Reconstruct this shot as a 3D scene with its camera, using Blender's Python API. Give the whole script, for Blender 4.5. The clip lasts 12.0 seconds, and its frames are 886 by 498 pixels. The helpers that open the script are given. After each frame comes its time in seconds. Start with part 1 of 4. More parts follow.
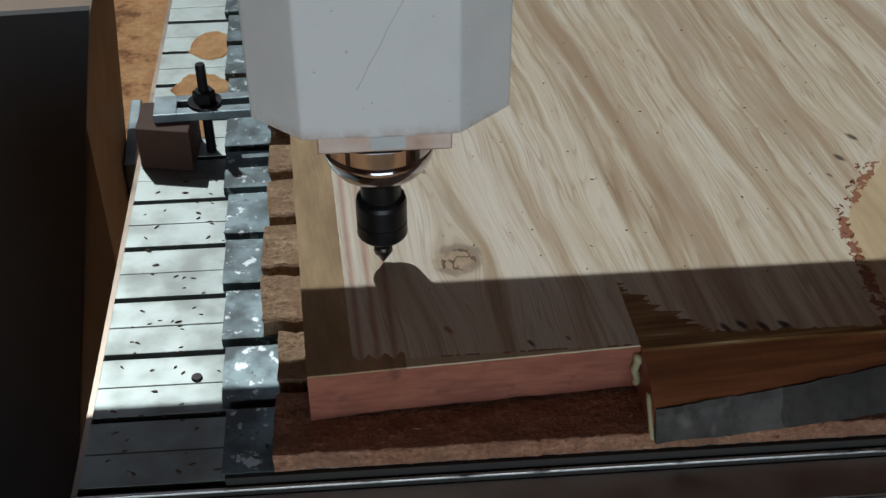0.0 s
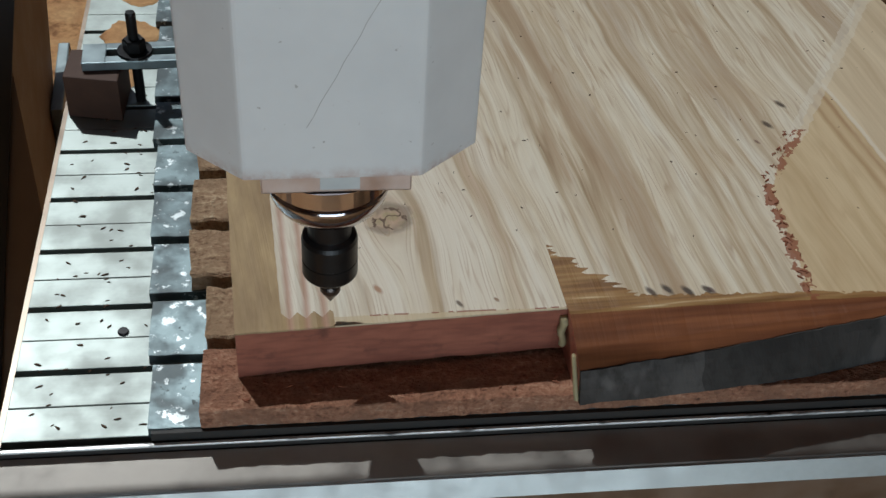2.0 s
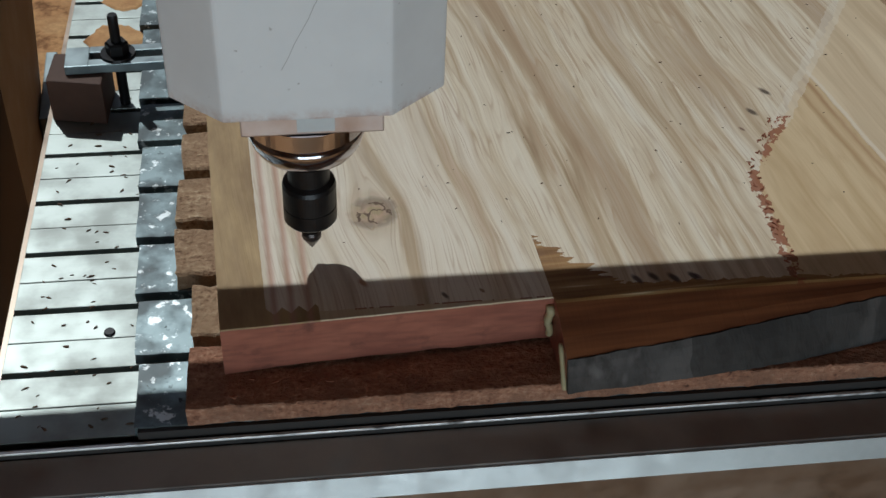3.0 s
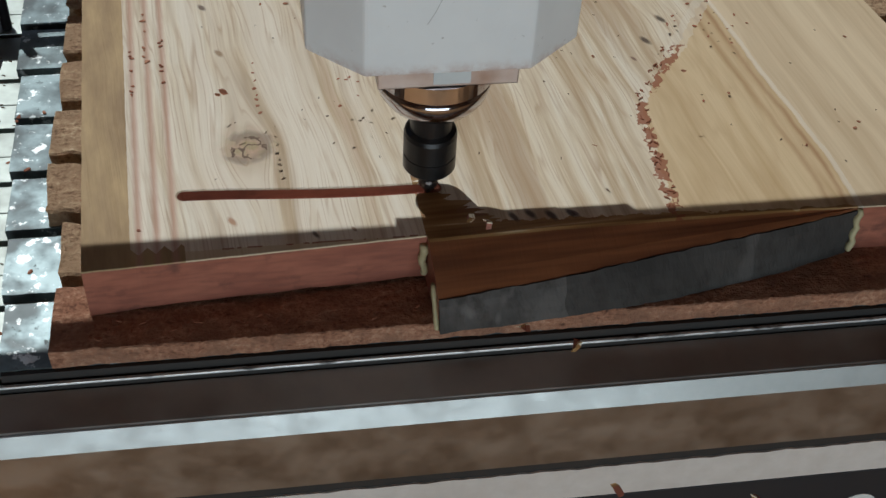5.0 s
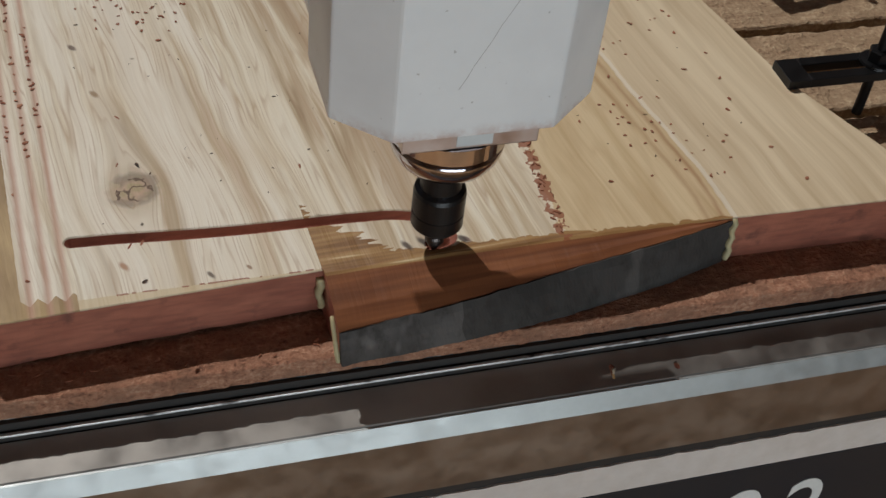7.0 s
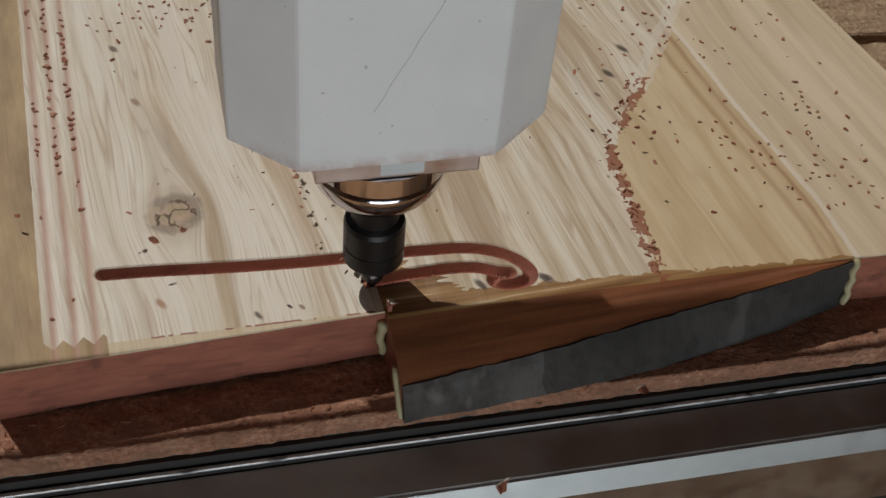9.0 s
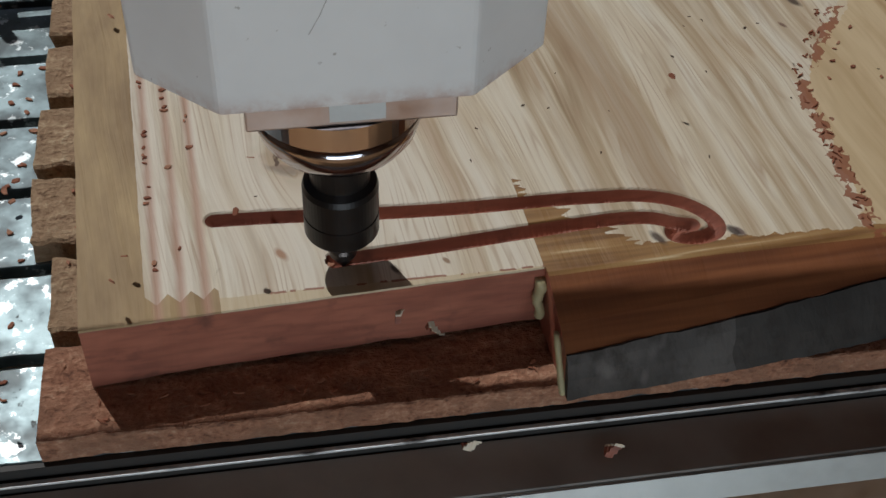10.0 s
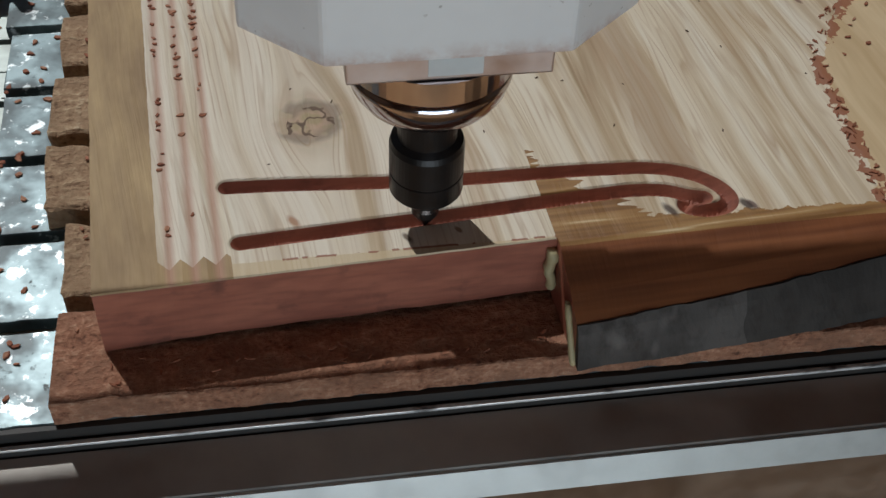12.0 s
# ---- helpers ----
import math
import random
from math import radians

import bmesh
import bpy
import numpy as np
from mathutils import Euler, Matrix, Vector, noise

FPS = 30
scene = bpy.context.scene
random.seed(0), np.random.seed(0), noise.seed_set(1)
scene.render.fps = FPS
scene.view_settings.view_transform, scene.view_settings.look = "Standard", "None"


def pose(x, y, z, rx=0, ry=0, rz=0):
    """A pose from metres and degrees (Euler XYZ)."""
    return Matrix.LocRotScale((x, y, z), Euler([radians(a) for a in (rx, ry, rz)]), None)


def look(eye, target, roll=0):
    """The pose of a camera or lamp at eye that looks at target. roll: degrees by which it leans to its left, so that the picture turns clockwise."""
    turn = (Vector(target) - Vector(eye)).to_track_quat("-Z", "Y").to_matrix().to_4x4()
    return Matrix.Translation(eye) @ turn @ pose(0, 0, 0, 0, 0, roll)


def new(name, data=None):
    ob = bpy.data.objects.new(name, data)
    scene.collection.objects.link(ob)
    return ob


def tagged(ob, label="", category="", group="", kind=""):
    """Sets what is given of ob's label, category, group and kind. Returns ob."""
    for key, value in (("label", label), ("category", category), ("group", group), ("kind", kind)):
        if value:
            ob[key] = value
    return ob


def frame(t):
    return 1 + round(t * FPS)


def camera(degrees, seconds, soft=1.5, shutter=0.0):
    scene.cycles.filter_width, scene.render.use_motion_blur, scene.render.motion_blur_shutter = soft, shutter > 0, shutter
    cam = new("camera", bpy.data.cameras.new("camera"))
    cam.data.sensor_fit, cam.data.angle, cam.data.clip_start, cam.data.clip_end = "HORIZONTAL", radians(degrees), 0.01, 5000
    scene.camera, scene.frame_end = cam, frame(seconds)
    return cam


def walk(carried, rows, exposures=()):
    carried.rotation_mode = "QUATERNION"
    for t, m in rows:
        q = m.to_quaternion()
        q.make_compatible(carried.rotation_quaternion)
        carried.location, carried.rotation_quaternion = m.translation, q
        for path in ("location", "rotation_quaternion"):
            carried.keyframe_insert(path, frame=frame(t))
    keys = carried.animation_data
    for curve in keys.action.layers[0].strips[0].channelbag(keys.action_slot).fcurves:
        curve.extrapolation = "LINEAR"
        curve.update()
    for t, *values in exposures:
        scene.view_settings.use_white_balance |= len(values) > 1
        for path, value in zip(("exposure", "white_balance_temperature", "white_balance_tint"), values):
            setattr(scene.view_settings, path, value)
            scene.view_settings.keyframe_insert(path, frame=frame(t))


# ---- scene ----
cam = camera(39.0, 12.0)

PATH = [
    (0, (0.012, -0.594, 0.58), (0.216, 0.951, -0.674), -0.2),
    (0.5, (0.011, -0.595, 0.583), (0.247, 0.93, -0.689), 0.8),
    (1, (0.019, -0.599, 0.579), (0.269, 0.926, -0.69), 0.9),
    (1.5, (0.038, -0.612, 0.588), (0.292, 0.899, -0.698), 1.0),
    (2, (0.013, -0.59, 0.588), (0.319, 0.885, -0.728), 3.7),
    (2.5, (0.019, -0.595, 0.583), (0.324, 0.892, -0.72), 2.9),
    (4.5, (0.041, -0.6, 0.573), (0.346, 0.853, -0.768), 2.1),
    (5, (0.091, -0.583, 0.585), (0.434, 0.791, -0.828), 3.8),
    (5.5, (0.066, -0.589, 0.563), (0.59, 0.803, -0.774), 7.4),
    (6, (0.029, -0.561, 0.575), (0.653, 0.763, -0.787), 9.0),
    (6.5, (0.062, -0.566, 0.592), (0.639, 0.751, -0.798), 7.4),
    (8.5, (0.057, -0.583, 0.603), (0.633, 0.781, -0.742), 6.7),
    (9, (0.086, -0.475, 0.55), (0.565, 0.856, -0.863), 5.9),
    (9.5, (0.071, -0.439, 0.473), (0.487, 0.947, -0.907), 3.6),
    (10, (0.072, -0.404, 0.445), (0.411, 0.958, -0.98), 2.4),
    (10.5, (0.057, -0.403, 0.441), (0.322, 0.966, -0.993), 1.2),
    (11, (0.048, -0.406, 0.444), (0.287, 0.969, -0.989), 0.9),
    (11.5, (0.054, -0.409, 0.437), (0.324, 0.964, -0.991), 1.6),
    (12, (0.07, -0.411, 0.439), (0.39, 0.941, -1.0), 2.6),
]
# the clip's camera adapts: seconds, stops, kelvin, tint
EXPOSURES = [(0, -0.70, 6050, 5), (2, -0.65, 6050, 5), (4.5, -0.65, 6200, 6), (5, -0.48, 6250, 6), (5.5, -0.55, 6300, 7), (6, -0.20, 6550, 9), (6.5, -0.48, 6450, 9), (8.5, -0.50, 6500, 10), (9.5, -0.73, 6450, 10), (10.4, -0.80, 6150, 6), (11, -1.03, 6000, 4), (11.5, -0.83, 6100, 6), (12, -0.65, 6250, 8)]
walk(cam, [(t, look(e, a, r)) for t, e, a, r in PATH], EXPOSURES)

from mathutils import geometry

# ---------------------------------------------------------------- light
SUN_FROM = Vector((-0.30, 0.67, 1.0)).normalized()
world = bpy.data.worlds.new("world")
scene.world = world
world.use_nodes = True
wn = world.node_tree
sky = wn.nodes.new("ShaderNodeTexSky")
sky.sky_type, sky.sun_disc = "NISHITA", False
sky.sun_elevation = math.asin(SUN_FROM.z)
sky.sun_rotation = math.atan2(SUN_FROM.x, SUN_FROM.y)
wn.links.new(sky.outputs[0], wn.nodes["Background"].inputs[0])
wn.nodes["Background"].inputs[1].default_value = 0.05
lamp = bpy.data.lights.new("sun", "SUN")
lamp.energy, lamp.angle, lamp.color = 3.0, radians(0.8), (1.0, 0.98, 0.94)
sun = new("sun", lamp)
sun.matrix_world = look(SUN_FROM * 5, (0, 0, 0))
# Unseen area lamp, added as low fill light from the camera side.
front_fill = bpy.data.lights.new("front_fill_lamp", "AREA")
front_fill.shape, front_fill.size, front_fill.size_y = "RECTANGLE", 2.2, 1.3
front_fill.energy, front_fill.color = 57.0, (0.82, 0.94, 1.0)
doorway = new("front_fill_lamp", front_fill)
doorway.matrix_world = look((0, -2.98, -0.12), (0, 0, -0.12))

# ---------------------------------------------------------------- helpers
MACHINE = pose(0, 0, 0, 0, 0, -3.2)          # the machine stands askew to the slab


class Nodes:
    """Short hand for a procedural material."""

    def __init__(self, name, rough=0.6, metal=0.0, coords="Object"):
        self.mat = bpy.data.materials.new(name)
        self.mat.use_nodes = True
        self.tree = self.mat.node_tree
        self.bsdf = self.tree.nodes["Principled BSDF"]
        self.bsdf.inputs["Roughness"].default_value = rough
        self.bsdf.inputs["Metallic"].default_value = metal
        if coords == "rest":
            at = self.tree.nodes.new("ShaderNodeAttribute")
            at.attribute_name = "rest"
            self.co = at.outputs["Vector"]
        else:
            self.co = self.tree.nodes.new("ShaderNodeTexCoord").outputs[coords]

    def put(self, socket, value):
        if isinstance(value, bpy.types.NodeSocket):
            self.tree.links.new(value, socket)
        else:
            socket.default_value = value

    def mapping(self, scale=(1, 1, 1), rot=(0, 0, 0), loc=(0, 0, 0), co=None):
        n = self.tree.nodes.new("ShaderNodeMapping")
        self.put(n.inputs["Vector"], co or self.co)
        n.inputs["Scale"].default_value, n.inputs["Location"].default_value = scale, loc
        n.inputs["Rotation"].default_value = [radians(a) for a in rot]
        return n.outputs[0]

    def noise(self, scale, detail=4, rough=0.55, co=None, distort=0.0):
        n = self.tree.nodes.new("ShaderNodeTexNoise")
        self.put(n.inputs["Vector"], co or self.co)
        n.inputs["Scale"].default_value, n.inputs["Detail"].default_value = scale, detail
        n.inputs["Roughness"].default_value, n.inputs["Distortion"].default_value = rough, distort
        return n.outputs["Fac"]

    def ramp(self, fac, stops):
        n = self.tree.nodes.new("ShaderNodeValToRGB")
        self.put(n.inputs[0], fac)
        while len(n.color_ramp.elements) < len(stops):
            n.color_ramp.elements.new(0.5)
        for e, (p, c) in zip(n.color_ramp.elements, stops):
            e.position = p
            e.color = (*c, 1) if isinstance(c, tuple) else (c, c, c, 1)
        return n.outputs[0]

    def mix(self, fac, a, b, mode="MIX"):
        n = self.tree.nodes.new("ShaderNodeMixRGB")
        n.blend_type = mode
        for s, v in zip(n.inputs, (fac, a, b)):
            self.put(s, (*v, 1) if isinstance(v, tuple) and len(v) == 3 else v)
        return n.outputs[0]

    def math(self, op, a, b=0.0, clamp=False):
        n = self.tree.nodes.new("ShaderNodeMath")
        n.operation, n.use_clamp = op, clamp
        self.put(n.inputs[0], a)
        self.put(n.inputs[1], b)
        return n.outputs[0]

    def axes(self):
        n = self.tree.nodes.new("ShaderNodeSeparateXYZ")
        self.put(n.inputs[0], self.co)
        return n.outputs

    def color(self, c):
        self.put(self.bsdf.inputs["Base Color"], (*c, 1) if isinstance(c, tuple) else c)
        return self

    def rough(self, v):
        self.put(self.bsdf.inputs["Roughness"], v)
        return self

    def bump(self, height, strength=0.3, distance=0.001):
        n = self.tree.nodes.new("ShaderNodeBump")
        n.inputs["Strength"].default_value, n.inputs["Distance"].default_value = strength, distance
        self.put(n.inputs["Height"], height)
        self.put(self.bsdf.inputs["Normal"], n.outputs[0])
        return self


def mesh_of(name, bm, mats, smooth=False):
    data = bpy.data.meshes.new(name)
    bmesh.ops.recalc_face_normals(bm, faces=bm.faces)
    bm.to_mesh(data)
    bm.free()
    for m in mats if isinstance(mats, (list, tuple)) else [mats]:
        data.materials.append(m)
    if smooth:
        data.shade_smooth()
    return data


def part(name, bm, material, parent=None, label="", smooth=False, at=None):
    ob = new(name, mesh_of(name, bm, material, smooth))
    if parent:
        ob.parent = parent
    if at is not None:
        ob.matrix_basis = at
    if label:
        tagged(ob, label)
    return ob


def box(bm, x0, x1, y0, y1, z0, z1, bevel=0.0):
    vs = [bm.verts.new((x, y, z)) for z in (z0, z1) for y in (y0, y1) for x in (x0, x1)]
    fs = [bm.faces.new([vs[i] for i in q]) for q in
          ((0, 2, 3, 1), (4, 5, 7, 6), (0, 1, 5, 4), (2, 6, 7, 3), (0, 4, 6, 2), (1, 3, 7, 5))]
    if bevel:
        es = list({e for f in fs for e in f.edges})
        bmesh.ops.bevel(bm, geom=es, offset=bevel, segments=2, affect="EDGES", profile=0.6)
    return bm


def boxed(*a, **k):
    return box(bmesh.new(), *a, **k)


def lathe(profile, n=48, x=0, y=0):
    """A turned solid from rows of radius and height, bottom first."""
    bm = bmesh.new()
    rings = []
    for r, z in profile:
        rings.append([bm.verts.new((x + r * math.cos(2 * math.pi * i / n), y + r * math.sin(2 * math.pi * i / n), z)) for i in range(n)])
    for a, b in zip(rings, rings[1:]):
        for i in range(n):
            bm.faces.new((a[i], a[(i + 1) % n], b[(i + 1) % n], b[i]))
    bm.faces.new(rings[0][::-1])
    bm.faces.new(rings[-1])
    return bm


def prism(outline, z0, z1, bevel=0.0):
    bm = bmesh.new()
    low = [bm.verts.new((x, y, z0)) for x, y in outline]
    top = [bm.verts.new((x, y, z1)) for x, y in outline]
    n = len(outline)
    bm.faces.new(low[::-1])
    bm.faces.new(top)
    for i in range(n):
        bm.faces.new((low[i], low[(i + 1) % n], top[(i + 1) % n], top[i]))
    if bevel:
        bmesh.ops.bevel(bm, geom=list(bm.edges), offset=bevel, segments=2, affect="EDGES", profile=0.6)
    return bm


def empty(name, m=None):
    ob = new(name)
    ob.empty_display_size = 0.05
    if m is not None:
        ob.matrix_basis = m
    return ob


def rn(a, b):
    return random.uniform(a, b)

# ---------------------------------------------------------------- materials
def wood_surface():
    """Planed pale slab top with wavy grain; fresh red-brown wood below the surface."""
    m = Nodes("slab_wood", 0.62, coords="rest")
    x, y, z = m.axes()
    warp = m.noise(5.0, 2)
    bent = m.math("ADD", m.math("MULTIPLY", y, 0.07), m.math("MULTIPLY", m.math("SUBTRACT", warp, 0.5), 0.022))
    # grain runs along y and bends round the knot
    kx, ky = m.math("SUBTRACT", x, 0.1155), m.math("SUBTRACT", y, 0.107)
    kd = m.math("SQRT", m.math("ADD", m.math("POWER", m.math("MULTIPLY", kx, 1.0), 2.0), m.math("POWER", m.math("MULTIPLY", ky, 0.95), 2.0)))
    pull = m.math("MULTIPLY", m.math("POWER", 2.718, m.math("MULTIPLY", kd, -34.0)), 0.026)
    side = m.math("MULTIPLY", m.math("MULTIPLY", m.math("DIVIDE", kx, m.math("ADD", m.math("ABSOLUTE", kx), 0.006)), 1.0), pull)
    gx = m.math("SUBTRACT", m.math("ADD", x, bent), side)
    comb = m.tree.nodes.new("ShaderNodeCombineXYZ")
    m.put(comb.inputs[0], gx)
    m.put(comb.inputs[1], m.math("MULTIPLY", y, 0.042))
    g = comb.outputs[0]
    wide = m.noise(75.0, 3, 0.6, g, 0.6)
    fine = m.noise(420.0, 3, 0.6, g)
    pale = m.ramp(wide, [(0.30, (0.36, 0.25, 0.145)), (0.42, (0.56, 0.45, 0.31)), (0.52, (0.74, 0.65, 0.50)), (0.64, (0.80, 0.74, 0.62))])
    pale = m.mix(m.ramp(fine, [(0.42, 0.0), (0.62, 0.35)]), pale, (0.46, 0.34, 0.21))
    brownish = m.ramp(m.noise(11.0, 3), [(0.45, 0.0), (0.7, 0.5)])
    pale = m.mix(brownish, pale, (0.62, 0.48, 0.31))
    # the first board is whiter, with broad cream and rose bands; the second has brown bands
    bands = m.noise(34.0, 2, 0.5, g, 0.3)
    seam = m.math("SUBTRACT", 0.2255, m.math("MULTIPLY", m.math("MAXIMUM", m.math("SUBTRACT", y, 0.05), 0.0), 0.14))
    second = m.math("GREATER_THAN", x, seam)
    white = m.mix(m.ramp(bands, [(0.40, 0.0), (0.56, 0.75)]), pale, (0.82, 0.75, 0.64))
    white = m.mix(m.ramp(bands, [(0.30, 0.5), (0.40, 0.0)]), white, (0.58, 0.42, 0.31))
    ribbed = m.mix(m.ramp(bands, [(0.36, 0.65), (0.47, 0.0)]), pale, (0.40, 0.27, 0.16))
    ribbed = m.mix(m.ramp(bands, [(0.53, 0.0), (0.62, 0.6)]), ribbed, (0.80, 0.72, 0.58))
    pale = m.mix(second, white, ribbed)
    # thin wavy growth lines
    rings = m.math("FRACT", m.math("MULTIPLY", m.noise(46.0, 2, 0.5, g, 0.4), 15.0))
    growth = m.ramp(rings, [(0.0, 0.0), (0.12, 0.7), (0.36, 0.0)])
    pale = m.mix(m.math("MULTIPLY", growth, m.ramp(m.noise(18.0, 2), [(0.40, 0.25), (0.6, 1.0)])), pale, (0.46, 0.32, 0.20))
    # unplaned yellow board beyond the torn line
    tan = m.mix(m.ramp(wide, [(0.35, 0.0), (0.6, 1.0)]), (0.55, 0.40, 0.22), (0.68, 0.53, 0.33))
    tan = m.mix(m.ramp(m.noise(26.0, 3, 0.6, m.mapping((1, 0.18, 1), (0, 0, 14))), [(0.44, 0.0), (0.50, 0.22), (0.56, 0.0)]), tan, (0.42, 0.27, 0.13))
    # the third board begins at a glued joint with brown streaks before it
    jx = m.math("SUBTRACT", x, m.math("SUBTRACT", 0.531, m.math("MULTIPLY", m.math("MAXIMUM", m.math("SUBTRACT", y, 0.03), 0.0), 0.10)))
    jx = m.math("ADD", jx, m.math("MULTIPLY", m.math("SUBTRACT", m.noise(30.0, 3), 0.5), 0.006))
    third = m.mix(m.ramp(m.noise(60.0, 3, 0.6, g), [(0.35, 0.0), (0.62, 1.0)]), (0.54, 0.41, 0.26), (0.72, 0.59, 0.41))
    tan = m.mix(m.math("GREATER_THAN", jx, 0.0), tan, third)
    streak = m.ramp(m.math("ADD", m.math("MULTIPLY", jx, 20.0), 0.5), [(0.02, 0.0), (0.10, 0.55), (0.16, 0.1), (0.28, 0.15), (0.36, 0.8), (0.42, 0.0)])
    tan = m.mix(m.math("MULTIPLY", streak, m.ramp(m.noise(40.0, 3, 0.6, g), [(0.32, 0.35), (0.5, 1.0)])), tan, (0.36, 0.19, 0.085))
    tan = m.mix(m.math("MULTIPLY", m.math("LESS_THAN", m.math("ABSOLUTE", m.math("SUBTRACT", jx, 0.001)), 0.0022), 0.32), tan, (0.82, 0.80, 0.75))

    edge = m.math("ADD", 0.400, m.math("MULTIPLY", y, 0.10))
    edge = m.math("ADD", edge, m.math("MULTIPLY", m.math("MAXIMUM", m.math("SUBTRACT", y, 0.11), 0.0), 0.62))
    jag = m.math("MULTIPLY", m.math("SUBTRACT", m.noise(90.0, 4), 0.5), 0.018)
    past = m.math("GREATER_THAN", m.math("ADD", x, jag), edge)
    top = m.mix(past, pale, tan)
    whitish = m.math("MULTIPLY", m.math("LESS_THAN", m.math("ABSOLUTE", m.math("SUBTRACT", m.math("ADD", x, m.math("MULTIPLY", jag, 0.6)), edge)), 0.008), m.math("GREATER_THAN", y, 0.17))
    top = m.mix(m.math("MULTIPLY", whitish, 0.4), top, (0.78, 0.72, 0.61))
    # the first strip stays rough-sawn and tan
    strip = m.math("LESS_THAN", m.math("ADD", x, m.math("MULTIPLY", jag, 0.08)), 0.031)
    front = m.math("LESS_THAN", m.math("ADD", y, m.math("MULTIPLY", m.math("PINGPONG", m.math("SUBTRACT", x, 0.031), 0.0055), 1.2)), 0.016)
    corner = m.math("MULTIPLY", front, m.math("LESS_THAN", x, 0.066))
    rim = m.math("SUBTRACT", m.math("SUBTRACT", 0.0105, m.math("MULTIPLY", m.math("SUBTRACT", x, 0.03), 0.050)), m.math("ADD", y, m.math("MULTIPLY", jag, 0.10)))
    rimmed = m.math("MULTIPLY", m.math("GREATER_THAN", rim, 0.0), m.math("LESS_THAN", x, 0.2255))
    torn_rim = m.math("MULTIPLY", m.math("MULTIPLY", m.math("LESS_THAN", m.math("ABSOLUTE", rim), 0.0007), m.math("GREATER_THAN", m.noise(110.0, 3), 0.47)), m.math("MULTIPLY", m.math("GREATER_THAN", x, 0.09), m.math("LESS_THAN", x, 0.225)))
    edge_tan = m.mix(m.ramp(m.noise(40.0, 4, 0.6, m.mapping((1, 0.25, 1))), [(0.35, 0.0), (0.65, 1.0)]), (0.30, 0.190, 0.085), (0.50, 0.35, 0.17))
    top = m.mix(m.math("MULTIPLY", rimmed, 0.75), top, (0.62, 0.49, 0.30))
    top = m.mix(m.math("MAXIMUM", strip, corner), top, edge_tan)
    top = m.mix(m.math("MULTIPLY", torn_rim, 0.85), top, (0.30, 0.10, 0.055))
    # three long passes of the cutter
    ridge = m.math("PINGPONG", m.math("SUBTRACT", x, 0.031), 0.0058)
    inridge = m.math("MULTIPLY", m.math("GREATER_THAN", x, 0.031), m.math("LESS_THAN", x, 0.066))
    top = m.mix(m.math("MULTIPLY", inridge, m.ramp(m.math("DIVIDE", m.math("ADD", ridge, m.math("MULTIPLY", jag, 0.08)), 0.0058), [(0.40, 0.0), (0.72, 0.45), (0.90, 0.75)])), top, (0.48, 0.26, 0.18))
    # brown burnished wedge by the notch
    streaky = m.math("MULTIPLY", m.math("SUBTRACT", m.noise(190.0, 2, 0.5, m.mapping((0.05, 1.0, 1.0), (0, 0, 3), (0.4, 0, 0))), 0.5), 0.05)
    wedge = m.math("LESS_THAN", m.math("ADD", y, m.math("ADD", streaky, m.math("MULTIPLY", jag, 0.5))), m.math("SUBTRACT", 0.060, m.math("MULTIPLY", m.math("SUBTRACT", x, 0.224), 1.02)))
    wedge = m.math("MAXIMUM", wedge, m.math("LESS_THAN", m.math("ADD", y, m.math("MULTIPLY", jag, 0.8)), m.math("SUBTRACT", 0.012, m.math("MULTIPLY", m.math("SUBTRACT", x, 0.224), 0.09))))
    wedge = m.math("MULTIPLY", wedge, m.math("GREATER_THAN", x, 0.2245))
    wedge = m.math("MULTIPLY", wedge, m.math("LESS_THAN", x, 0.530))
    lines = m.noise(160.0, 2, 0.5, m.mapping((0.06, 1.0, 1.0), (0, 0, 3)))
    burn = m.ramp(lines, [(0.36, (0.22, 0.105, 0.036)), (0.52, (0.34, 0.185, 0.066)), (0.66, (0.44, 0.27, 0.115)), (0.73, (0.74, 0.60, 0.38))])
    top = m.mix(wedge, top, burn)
    # knot with dark rings and cracks
    kn = m.math("ADD", kd, m.math("MULTIPLY", m.math("SUBTRACT", m.noise(48.0, 3), 0.5), 0.012))
    top = m.mix(m.ramp(kn, [(0.010, 0.85), (0.016, 0.35), (0.030, 0.0)]), top, m.mix(m.ramp(m.noise(90.0, 2), [(0.42, 0.0), (0.55, 1.0)]), (0.36, 0.27, 0.13), (0.48, 0.31, 0.20)))
    top = m.mix(m.ramp(kn, [(0.0105, 0.0), (0.0135, 1.0), (0.0175, 0.0)]), top, m.mix(m.ramp(m.noise(45.0, 2), [(0.44, 0.0), (0.50, 1.0)]), (0.42, 0.30, 0.19), (0.055, 0.035, 0.022)))
    cr = m.noise(62.0, 2, 0.6, m.mapping((1, 1, 1), loc=(0.3, 0.1, 0)))
    top = m.mix(m.math("MULTIPLY", m.ramp(cr, [(0.445, 0.0), (0.475, 1.0), (0.515, 1.0), (0.545, 0.0)]), m.math("LESS_THAN", kn, 0.0130)), top, (0.13, 0.075, 0.042))
